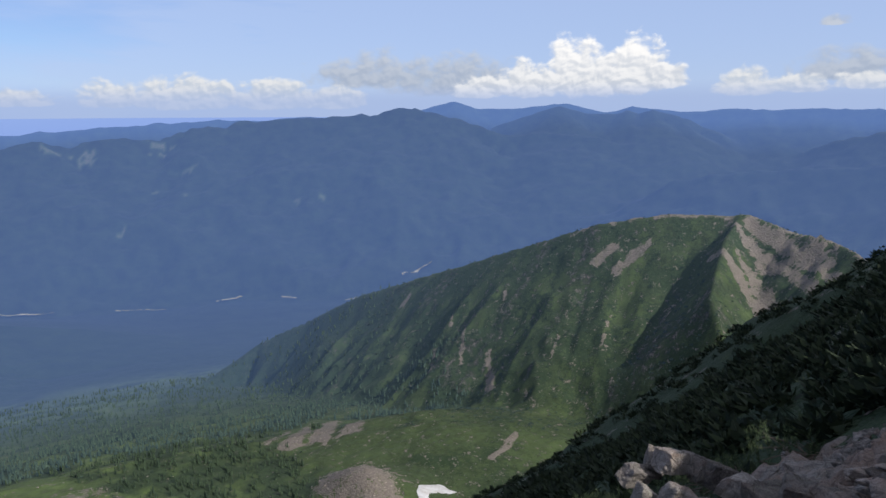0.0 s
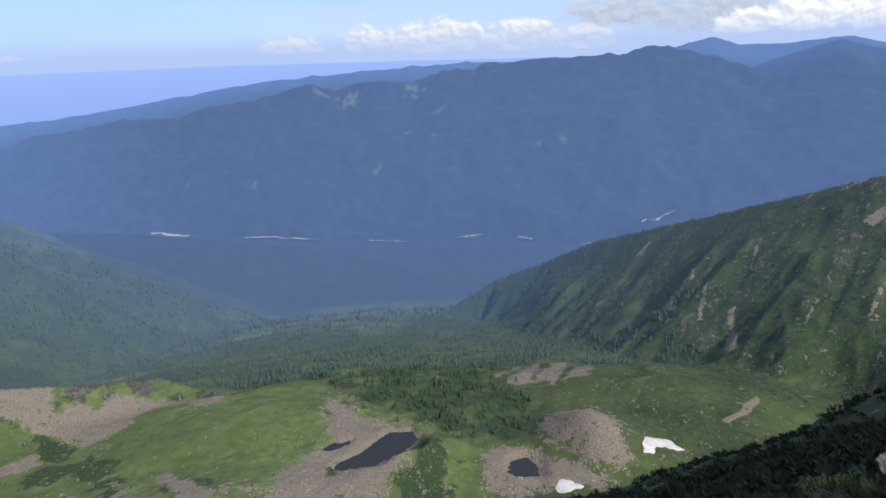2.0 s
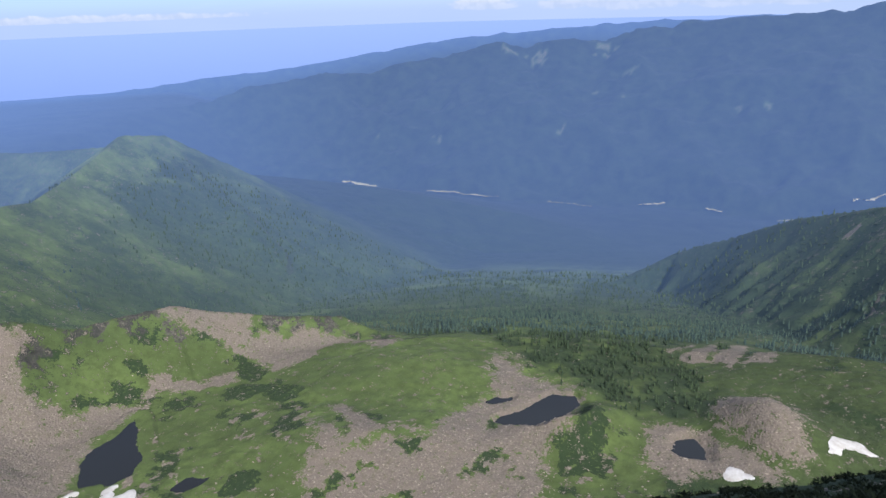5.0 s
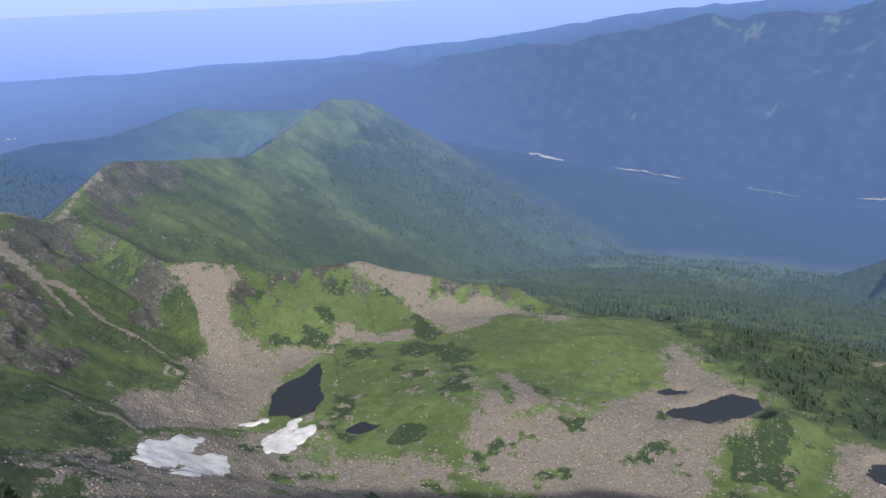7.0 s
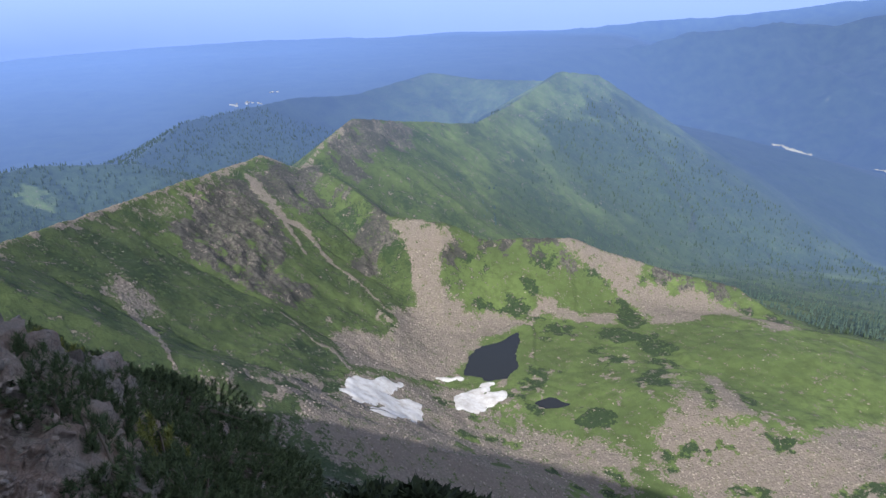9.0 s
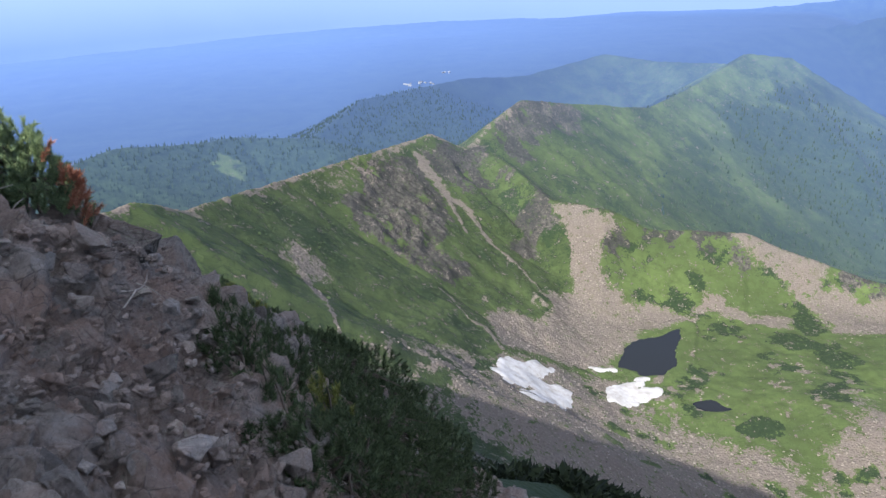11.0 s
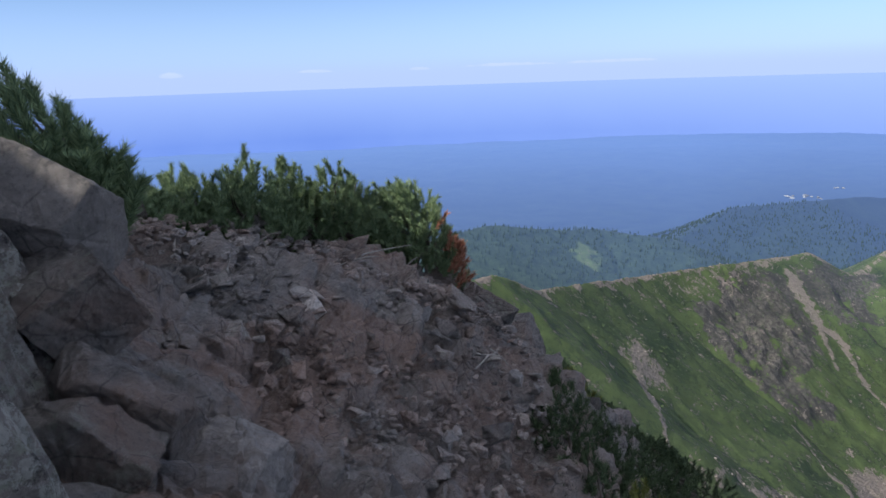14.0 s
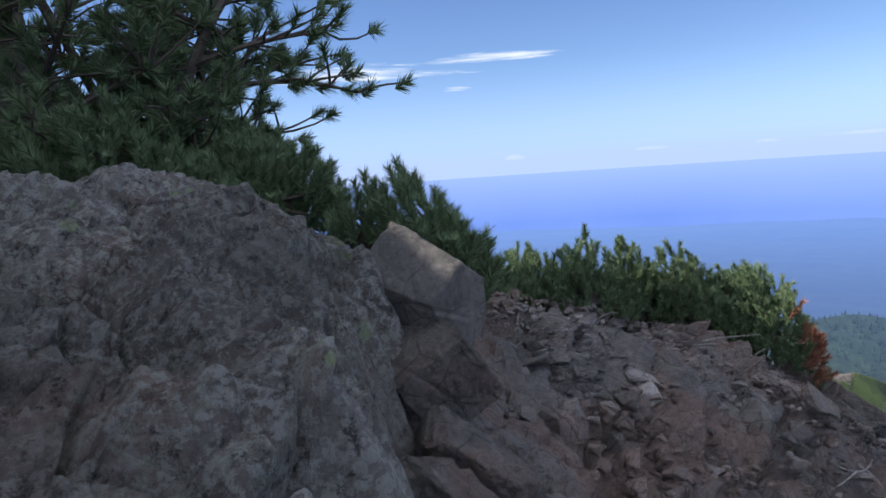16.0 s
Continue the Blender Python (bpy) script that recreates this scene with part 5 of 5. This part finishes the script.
for k, (az, el, d, wide, high, shoots, label, dead) in enumerate((
        (114.9, -15.0, 6.9, 1.05, 0.86, 270, "low dwarf pine with a rust-red dead branch on the crest", 0.085), (118.3, -14.0, 6.9, 0.85, 0.74, 190, ROW, 0), (121.4, -13.2, 6.8, 1.15, 1.00, 320, ROW, 0), (124.6, -12.5, 6.6, 0.8, 0.64, 170, ROW, 0),
        (128.6, -11.8, 6.4, 1.1, 0.78, 260, ROW, 0), (132.6, -11.2, 6.2, 0.9, 0.62, 190, ROW, 0), (136.5, -11.0, 6.0, 0.9, 0.5, 170, ROW, 0))):
    dwarf_pine(at(az, el, d), wide, high, shoots, 40 + k, label, None, dead, count=180, spread=2.2, fine=0.0028, wild=0.26)
dwarf_pine(at(140.8, -7.2, 3.35), 0.62, 0.56, 100, 51, "small dwarf pine behind an angular block", spread=1.6, count=240, fine=0.0022)
dwarf_pine(at(146.2, -5.0, 3.5), 0.42, 0.36, 40, 52, "small dwarf pine among the summit blocks", count=240, fine=0.0022)
dwarf_pine(at(153.5, -3.0, 3.9), 0.95, 0.62, 240, 53, "dense dark dwarf pine beneath the tree", count=240, fine=0.0022, spread=2.2)
dwarf_pine(at(160.5, -1.8, 4.1), 1.6, 0.66, 270, 54, "dense dark dwarf pine beneath the tree", count=240, fine=0.0022, spread=2.2)
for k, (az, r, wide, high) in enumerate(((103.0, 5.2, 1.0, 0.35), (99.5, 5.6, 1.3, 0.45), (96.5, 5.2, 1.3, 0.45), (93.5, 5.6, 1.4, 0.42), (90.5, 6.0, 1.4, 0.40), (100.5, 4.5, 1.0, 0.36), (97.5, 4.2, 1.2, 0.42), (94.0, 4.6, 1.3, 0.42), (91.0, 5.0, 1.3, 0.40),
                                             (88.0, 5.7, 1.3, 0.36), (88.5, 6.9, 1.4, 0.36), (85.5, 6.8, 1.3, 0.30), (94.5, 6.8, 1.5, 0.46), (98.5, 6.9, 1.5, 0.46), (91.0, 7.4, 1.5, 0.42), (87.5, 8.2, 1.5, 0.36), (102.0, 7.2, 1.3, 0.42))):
    dwarf_pine(on_slope(az, r), 1.1 * wide, high, int(190 * wide), 70 + k, DARK, SHADED_NEEDLES, 0, count=62, spread=2.0, wild=0.3)
dwarf_pine(on_slope(102.0, 6.3), 0.7, 0.34, 60, 95, "yellowish-green bush on the edge of the slope", YELLOW_NEEDLES)
dwarf_pine(on_slope(96.0, 4.9), 0.5, 0.62, 26, 96, "sunlit yellow-green shoots among the dark pines", YELLOW_NEEDLES)
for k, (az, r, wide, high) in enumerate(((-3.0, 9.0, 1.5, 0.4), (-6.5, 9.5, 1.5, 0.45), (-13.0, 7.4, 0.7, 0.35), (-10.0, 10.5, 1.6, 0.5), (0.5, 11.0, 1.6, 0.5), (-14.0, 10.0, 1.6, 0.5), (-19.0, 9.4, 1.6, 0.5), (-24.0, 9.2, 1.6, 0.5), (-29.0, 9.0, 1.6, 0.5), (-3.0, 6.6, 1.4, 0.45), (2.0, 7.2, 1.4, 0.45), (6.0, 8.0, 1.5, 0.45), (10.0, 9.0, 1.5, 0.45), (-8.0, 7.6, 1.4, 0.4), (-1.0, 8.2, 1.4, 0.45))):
    dwarf_pine(on_slope(az, r), wide, high, int(110 * wide), 110 + k, "dark dwarf pine on the steep slope below the rocks", SHADED_NEEDLES, 0, count=40)


# the small wind-bent pine on the crest
def bent_pine(base, seed):
    gen = np.random.default_rng(seed)
    thing = new("bent_pine")
    thing.matrix_world = Matrix.Translation(base) @ Matrix.Scale(1.4, 4)
    tagged(thing, "wind-bent pine with tufted branches on the crest", "tree")
    right, away, up = np.array((*bearing(47.5), 0.0)), np.array((*bearing(137.5), 0.0)), np.array((0, 0, 1.0))
    tips, ways = [], []
    stems = ((-0.15, 0.15, 1.25, 0.045), (0.42, 0.1, 0.95, 0.034), (-0.65, 0.3, 1.15, 0.036), (0.1, 0.5, 1.05, 0.034), (-0.95, 0.1, 0.95, 0.034), (-0.4, -0.1, 0.75, 0.03), (0.25, 0.2, 0.6, 0.03))
    for n, (sx, sy, sz, thick) in enumerate(stems):
        stem = bend((0, 0, -0.25), right * sx + away * sy + up * sz, gen, 0.14, 9)
        v, f = limb(stem, thick, 0.014, 6)
        mesh_of("trunk", np.array(v), f, BARK, thing)
        for k in range(17):
            start = stem[2 + int(6.9 * k / 17)]
            way = right * gen.uniform(-1, 1) + away * gen.uniform(-0.8, 0.8) + up * gen.uniform(-0.15, 0.5)
            reach = gen.uniform(0.22, 0.42)
            if n == 1 and k in (5, 9):
                way, reach = right + away * 0.1 + up * (0.02 if k == 5 else 0.2), 0.66 if k == 5 else 0.5
            end = start + way * reach
            path = bend(start, end, gen, 0.12, 8)
            v, f = limb(path, 0.014, 0.005)
            verts, faces = list(v), list(f)
            for j in range(12):
                q = path[2 + j % 6]
                twig = q + way * gen.uniform(0.02, 0.2) + gen.normal(size=3) * (0.09, 0.09, 0.06) + up * 0.05
                v, f = limb(bend(q, twig, gen, 0.1, 4), 0.006, 0.003, 4)
                faces += [tuple(a + len(verts) for a in face) for face in f]
                verts += list(v)
                tips.append(twig)
                ways.append(twig - q + up * 0.06)
            tips.append(end)
            ways.append(end - path[-3])
            mesh_of("branch", np.array(verts), faces, BARK, thing)
    tips, ways = np.array(tips), np.array(ways)
    v, f = brush(tips, ways, np.full(len(tips), 0.06), gen, 88, 0.058, 0.0027)
    mesh_of("foliage", v, f, NEEDLES, thing)


bent_pine(at(160.5, -1.0, 4.35), 9)

# bare roots and sticks
gen = np.random.default_rng(77)
for az, r, n, size in ((110, 5.0, 4, 0.28), (121, 5.6, 4, 0.4), (128, 5.2, 3, 0.35), (86, 9.0, 3, 0.7), (117, 6.0, 4, 0.4), (133, 4.6, 3, 0.3)):
    thing = new("dry_roots")
    bx, by, bz = on_slope(az, r)
    thing.matrix_world = Matrix.Translation((bx, by, bz + 0.06))
    tagged(thing, "bleached dry roots lying on the rock slope", "roots", "dry roots")
    for k in range(n):
        a = gen.normal(size=3) * (0.12, 0.12, 0.03)
        b = a + gen.normal(size=3) * (size * 0.6, size * 0.6, size * 0.22)
        v, f = limb(bend(a, b, gen, 0.2, 7), 0.008, 0.003)
        mesh_of("root", np.array(v), f, DRY_WOOD, thing)


# ---- woods, thickets, boulders and snow of the cirque ----
def planted(name, shapes, spots, mat, label, category, seed=1, parent=None):
    """Copies of a few shapes (vertices, faces) at spots (x, y, z, wide, high), turned at random, in one mesh."""
    gen = np.random.default_rng(seed)
    verts, faces, base = [], [], 0
    pick = gen.integers(0, len(shapes), len(spots))
    turn = gen.uniform(0, 6.283, len(spots))
    for k, (co, fa) in enumerate(shapes):
        sel = pick == k
        s = spots[sel]
        if not len(s):
            continue
        c, sn = np.cos(turn[sel])[:, None], np.sin(turn[sel])[:, None]
        x = (co[None, :, 0] * c - co[None, :, 1] * sn) * s[:, 3:4] + s[:, 0:1]
        y = (co[None, :, 0] * sn + co[None, :, 1] * c) * s[:, 3:4] + s[:, 1:2]
        z = co[None, :, 2] * s[:, 4:5] + s[:, 2:3]
        verts.append(np.stack([x, y, z], -1).reshape(-1, 3))
        faces.append((fa[None] + base + len(co) * np.arange(len(s))[:, None, None]).reshape(-1, 3))
        base += len(co) * len(s)
    verts, faces = np.concatenate(verts).astype(np.float32), np.concatenate(faces).astype(np.int32)
    me = bpy.data.meshes.new(name)
    me.vertices.add(len(verts))
    me.vertices.foreach_set("co", verts.ravel())
    me.loops.add(faces.size)
    me.loops.foreach_set("vertex_index", faces.ravel())
    me.polygons.add(len(faces))
    me.polygons.foreach_set("loop_start", np.arange(0, faces.size, 3, dtype=np.int32))
    me.update(calc_edges=True)
    me.materials.append(mat)
    ob = new(name, me)
    ob.parent = parent
    return tagged(ob, label, category, kind="stuff")


def conifer_shape(gen, tiers=4, sides=6):
    """A slim spruce 1 high and 1 wide: ragged tiers of boughs."""
    co, fa = [], []
    for k in range(tiers):
        low, high = 0.06 + 0.9 * k / tiers, 0.06 + 0.9 * (k + 1.55) / tiers
        wide = 0.5 * (1 - 0.85 * k / tiers)
        b = len(co)
        co.append((gen.normal() * 0.02, gen.normal() * 0.02, min(high, 1.0)))
        for j in range(sides):
            a = 2 * math.pi * (j + gen.uniform(-0.3, 0.3)) / sides
            w = wide * gen.uniform(0.6, 1.1)
            co.append((w * math.cos(a), w * math.sin(a), low + gen.uniform(-0.03, 0.05)))
        fa += [(b, b + 1 + j, b + 1 + (j + 1) % sides) for j in range(sides)]
    return np.array(co), np.array(fa)


def tuft_shape(gen, blades=60, fine=1.0):
    """A ragged cushion of short sprays that point up and outwards from a dome."""
    a, up = gen.uniform(0, 6.283, blades), gen.random(blades) ** 0.7
    flat = np.sqrt(1 - up ** 2)
    way = np.stack([flat * np.cos(a), flat * np.sin(a), up], 1)
    rad = gen.uniform(0.55, 1.0, blades)[:, None]
    foot = way * rad * (0.40, 0.40, 0.72) - (0, 0, 0.12)
    tip = foot + (way * (0.5, 0.5, 0.5) + (0, 0, 0.5) + gen.normal(size=(blades, 3)) * 0.18) * gen.uniform(0.16, 0.34, blades)[:, None]
    side = np.cross(way, gen.normal(size=(blades, 3)))
    side *= (gen.uniform(0.05, 0.10, blades) * fine / np.linalg.norm(side, axis=1))[:, None]
    return np.stack([foot - side, foot + side, tip], 1).reshape(-1, 3), np.arange(3 * blades).reshape(-1, 3)


gen = np.random.default_rng(12)
CONIFERS = [conifer_shape(gen) for _ in range(6)]
SMALL_CONIFERS = [conifer_shape(gen, 2, 5) for _ in range(4)]
FINE_TUFTS = [tuft_shape(gen, 76, 0.95) for _ in range(8)]
MID_TUFTS = [tuft_shape(gen, 55, 1.0) for _ in range(6)]
SMALL_TUFTS = [tuft_shape(gen, 18, 1.9) for _ in range(6)]
# far foliage emits a little blue, painted in place of the haze before it
HAZY_SPRUCE = needle_material("haze_glow_spruce", (0.012, 0.025, 0.015), (0.034, 0.056, 0.028))
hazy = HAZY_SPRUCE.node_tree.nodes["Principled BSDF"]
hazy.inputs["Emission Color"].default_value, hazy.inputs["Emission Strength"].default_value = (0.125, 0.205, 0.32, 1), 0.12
HAZY_HILL_SPRUCE = needle_material("haze_glow_hill_spruce", (0.008, 0.017, 0.011), (0.020, 0.036, 0.020))
hazy = HAZY_HILL_SPRUCE.node_tree.nodes["Principled BSDF"]
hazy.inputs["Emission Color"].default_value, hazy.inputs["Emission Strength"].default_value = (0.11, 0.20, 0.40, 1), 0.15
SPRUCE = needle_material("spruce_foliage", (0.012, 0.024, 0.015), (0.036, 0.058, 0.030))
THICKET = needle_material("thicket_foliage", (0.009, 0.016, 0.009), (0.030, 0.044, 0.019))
HAZY_BUSH = needle_material("haze_glow_bushes", (0.022, 0.038, 0.020), (0.050, 0.074, 0.034))
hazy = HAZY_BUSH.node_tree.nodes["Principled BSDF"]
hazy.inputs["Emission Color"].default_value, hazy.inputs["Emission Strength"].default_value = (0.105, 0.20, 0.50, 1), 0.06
BUSH = needle_material("bush_foliage", (0.034, 0.055, 0.026), (0.070, 0.100, 0.042))


def strew(count, az0, az1, r0, r1, keep, seed, wide, high, height=land):
    """Spots where keep(x, y, z) allows, with sizes from the ranges wide and high."""
    g = np.random.default_rng(seed)
    a, r = np.radians(g.uniform(az0, az1, count)), np.sqrt(g.uniform(r0 ** 2, r1 ** 2, count))
    x, y = -r * np.sin(a), r * np.cos(a)
    z = height(x, y)
    ok = g.random(count) < keep(x, y, z)
    x, y, z = x[ok], y[ok], z[ok]
    s = g.random(len(x))
    return np.stack([x, y, z - 0.1, wide[0] + (wide[1] - wide[0]) * s, high[0] + (high[1] - high[0]) * s * g.uniform(0.8, 1.1, len(x))], 1)


def layer_at(key):
    return lambda x, y, z: np.clip(cover(x, y, z, np.full(x.shape, 0.4))[key], 0, 1)


wood_here, bush_here, scree_here = layer_at("wood"), layer_at("bush"), layer_at("scree")
planted("conifers", CONIFERS, strew(3600, -8, 46, 440, 650, wood_here, 21, (1.6, 3.2), (3.5, 8)), SPRUCE, "dark conifer wood on the lower cirque floor", "trees", 31)
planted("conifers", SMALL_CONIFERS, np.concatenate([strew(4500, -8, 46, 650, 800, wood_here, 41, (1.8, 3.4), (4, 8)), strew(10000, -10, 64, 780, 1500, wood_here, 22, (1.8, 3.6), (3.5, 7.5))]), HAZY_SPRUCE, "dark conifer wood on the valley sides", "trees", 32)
planted("conifers", SMALL_CONIFERS, strew(15000, 64, 124, 780, 1500, wood_here, 23, (1.8, 3.2), (3, 6.5)), HAZY_HILL_SPRUCE, "dark conifer wood on the hills behind the ridge", "trees", 33)


def flank_here(x, y, z):
    u = -x * math.sin(radians(45)) + y * math.cos(radians(45))
    az = np.degrees(np.arctan2(-x, y))
    return np.clip((250 - 45 * np.clip((az - 50) / 15, 0, 1) - u) / 40, 0, 1) * np.clip(0.95 + 0.9 * fbm(x, y, 17, 4, 107, 0.6), 0, 1) * (u > -2)


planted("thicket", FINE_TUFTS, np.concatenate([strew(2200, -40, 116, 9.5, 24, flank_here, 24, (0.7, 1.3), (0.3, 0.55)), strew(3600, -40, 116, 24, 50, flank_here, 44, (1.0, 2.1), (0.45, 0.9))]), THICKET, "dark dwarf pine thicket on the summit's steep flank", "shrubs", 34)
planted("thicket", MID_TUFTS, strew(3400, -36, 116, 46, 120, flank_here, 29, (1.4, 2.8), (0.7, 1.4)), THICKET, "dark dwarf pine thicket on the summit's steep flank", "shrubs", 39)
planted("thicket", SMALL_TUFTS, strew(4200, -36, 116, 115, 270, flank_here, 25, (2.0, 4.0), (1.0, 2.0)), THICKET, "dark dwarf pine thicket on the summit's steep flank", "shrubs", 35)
planted("bushes", SMALL_TUFTS, strew(16000, -12, 112, 330, 720, lambda x, y, z: bush_here(x, y, z) * 0.7 * (z < -90), 26, (1.4, 3.4), (0.7, 1.5)), BUSH, "dark bushes scattered over the cirque turf", "shrubs", 36)
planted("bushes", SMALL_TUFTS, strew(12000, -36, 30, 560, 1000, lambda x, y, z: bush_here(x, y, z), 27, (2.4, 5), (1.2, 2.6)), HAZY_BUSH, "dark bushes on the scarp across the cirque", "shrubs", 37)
STONE_SHAPES = []
for me in STONES:
    me.calc_loop_triangles()
    STONE_SHAPES.append((np.array([v.co for v in me.vertices]), np.array([t.vertices for t in me.loop_triangles])))
PALE_STONE = plain("scree_stone", (0.27, 0.24, 0.21), 0.9, (0.13, 0.11, 0.10), 3.0)
planted("scree_boulders", STONE_SHAPES, strew(30000, 0, 100, 270, 600, lambda x, y, z: np.clip(scree_here(x, y, z) * 0.75 + 0.035 * (z < -262) + 0.12 * (z < -235) * np.clip((420 - np.hypot(x, y)) / 60, 0, 1), 0, 1), 28, (0.4, 2.3), (0.35, 1.7)), PALE_STONE, "pale boulders strewn over the scree and turf", "boulders", 38)


def drape(name, mask, x0, x1, y0, y1, step, lift, mat, height=land, smooth=0):
    """A ragged patch that lies on the land where mask > 0, thinning to its edge."""
    xs, ys = np.arange(x0, x1, step), np.arange(y0, y1, step)
    gx, gy = np.meshgrid(xs, ys, indexing="ij")
    m = mask(gx, gy)
    z = height(gx.ravel(), gy.ravel()).reshape(gx.shape) + lift * np.clip(m * 4, -0.6, 1)
    for _ in range(smooth):
        z[1:-1, 1:-1] = (z[1:-1, 1:-1] + z[:-2, 1:-1] + z[2:, 1:-1] + z[1:-1, :-2] + z[1:-1, 2:]) / 5
    n, k = gx.shape
    keep = (m[:-1, :-1] > 0) | (m[1:, :-1] > 0) | (m[1:, 1:] > 0) | (m[:-1, 1:] > 0)
    i, j = np.nonzero(keep)
    faces = np.stack([i * k + j, (i + 1) * k + j, (i + 1) * k + j + 1, i * k + j + 1], 1)
    used, flat = np.unique(faces, return_inverse=True)
    me = bpy.data.meshes.new(name)
    co = np.stack([gx.ravel(), gy.ravel(), z.ravel()], 1)[used]
    me.from_pydata(co.tolist(), [], flat.reshape(-1, 4).tolist())
    me.polygons.foreach_set("use_smooth", np.ones(len(me.polygons), bool))
    me.materials.append(mat)
    return new(name, me)


def patches(*ovals):
    def mask(x, y):
        best = np.full(x.shape, -1.0)
        for cx, cy, a, b, turn in ovals:
            best = np.maximum(best, 1 - oval(x + 4 * fbm(x, y, 9, 4, 151, 0.6), y + 4 * fbm(x, y, 9, 4, 155, 0.6), cx, cy, a, b, turn))
        return best
    return mask


SNOW_WEST = ((-353, 70), (-377, 84), (-380, 98), (-395, 109), (-382, 110), (-394, 124), (-379, 114), (-370, 109), (-363, 99), (-366, 115), (-364, 124), (-353, 120), (-320, 98), (-312, 86), (-330, 79), (-344, 94), (-349, 92), (-339, 78))
SNOW_MID = ((-392, 157), (-397, 173), (-404, 191), (-399, 192), (-391, 179), (-388, 194), (-381, 192), (-373, 178), (-367, 158), (-373, 153))
SNOW_THIN = ((-423, 153), (-417, 176), (-412, 174), (-418, 156))
SNOW_EAST = ((-25, 447), (-23, 466), (-9, 472), (8, 462), (-11, 461), (-18, 449))
SNOW_LOW = ((-75, 409), (-63, 410), (-55, 401), (-72, 397))
for outline in (SNOW_WEST, SNOW_MID, SNOW_THIN, SNOW_EAST, SNOW_LOW):
    xs, ys = [p[0] for p in outline], [p[1] for p in outline]
    tagged(drape("snow_patch", lambda x, y: within(x, y, outline, 5.0, 7) / 4, min(xs) - 5, max(xs) + 5, min(ys) - 5, max(ys) + 5, 0.8, 0.9, SNOW, smooth=9), "old grey-white snow patch lying on the scree", "snow", "old snow patches")


# ---- the far distance: river, village, lake and clouds ----
GRAVEL = plain("river_gravel", (0.24, 0.25, 0.27), 0.9, (0.12, 0.14, 0.16), 30)
for cx, cy, a, b, turn in ((-2116, 2369, 66, 7, 25), (-1685, 2426, 72, 7, 11), (-1552, 2482, 66, 9, 35), (-1201, 2637, 95, 3, 8), (-902, 2775, 50, 2.6, 31), (-650, 2772, 28, 3, -18), (-386, 2752, 34, 3.4, 44), (-133, 2980, 70, 3.4, 43)):
    tagged(drape("river_bar", patches((cx, cy, 1.25 * a, 0.52 * b, turn)), cx - 100, cx + 100, cy - 60, cy + 60, 4, 1.0, GRAVEL, lambda x, y: all_land(x, y) + 7.0, 3), "pale gravel bar of the river in the valley", "river", "gravel bars", "structure")

WALL = plain("white_wall", (0.24, 0.27, 0.32), 0.8, (0.16, 0.18, 0.22), 20)
ROOF = plain("pale_roof", (0.20, 0.23, 0.28), 0.7, (0.13, 0.15, 0.19), 20)
gen = np.random.default_rng(4)
for k in range(18):
    az, r = (gen.uniform(82.6, 85.3), gen.uniform(2380, 2470)) if k < 15 else (gen.uniform(81.5, 82.3), gen.uniform(2640, 2680))
    x, y = bearing(az, r)
    z = float(all_land(np.array([x]), np.array([y]))[0])
    a, b, h = gen.uniform(2.5, 6), gen.uniform(1.6, 2.4), gen.uniform(1.2, 2.0)
    house = new("house")
    house.matrix_world = Matrix.Translation((x, y, z)) @ Matrix.Rotation(gen.uniform(0, 3), 4, "Z")
    tagged(house, "small white house in the distant village", "house", "village houses")
    corners = [(-a, -b, -2), (a, -b, -2), (a, b, -2), (-a, b, -2), (-a, -b, h), (a, -b, h), (a, b, h), (-a, b, h)]
    mesh_of("wall", np.array(corners), [(0, 1, 5, 4), (1, 2, 6, 5), (2, 3, 7, 6), (3, 0, 4, 7)], WALL, house)
    ridge = [(-a - 0.5, -b - 0.5, h), (a + 0.5, -b - 0.5, h), (a + 0.5, b + 0.5, h), (-a - 0.5, b + 0.5, h), (-a - 0.5, 0, h + 2.5), (a + 0.5, 0, h + 2.5)]
    mesh_of("roof", np.array(ridge), [(0, 1, 5, 4), (2, 3, 4, 5), (3, 0, 4), (1, 2, 5), (0, 3, 2, 1)], ROOF, house)

# the great lake beyond the plain, up to its horizon: a glowing upright backdrop
k = material("lake_haze_glow", 0.5)
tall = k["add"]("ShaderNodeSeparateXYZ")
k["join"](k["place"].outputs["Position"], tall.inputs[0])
# emitted blue, paler upwards and northwards, has the haze over the water painted in
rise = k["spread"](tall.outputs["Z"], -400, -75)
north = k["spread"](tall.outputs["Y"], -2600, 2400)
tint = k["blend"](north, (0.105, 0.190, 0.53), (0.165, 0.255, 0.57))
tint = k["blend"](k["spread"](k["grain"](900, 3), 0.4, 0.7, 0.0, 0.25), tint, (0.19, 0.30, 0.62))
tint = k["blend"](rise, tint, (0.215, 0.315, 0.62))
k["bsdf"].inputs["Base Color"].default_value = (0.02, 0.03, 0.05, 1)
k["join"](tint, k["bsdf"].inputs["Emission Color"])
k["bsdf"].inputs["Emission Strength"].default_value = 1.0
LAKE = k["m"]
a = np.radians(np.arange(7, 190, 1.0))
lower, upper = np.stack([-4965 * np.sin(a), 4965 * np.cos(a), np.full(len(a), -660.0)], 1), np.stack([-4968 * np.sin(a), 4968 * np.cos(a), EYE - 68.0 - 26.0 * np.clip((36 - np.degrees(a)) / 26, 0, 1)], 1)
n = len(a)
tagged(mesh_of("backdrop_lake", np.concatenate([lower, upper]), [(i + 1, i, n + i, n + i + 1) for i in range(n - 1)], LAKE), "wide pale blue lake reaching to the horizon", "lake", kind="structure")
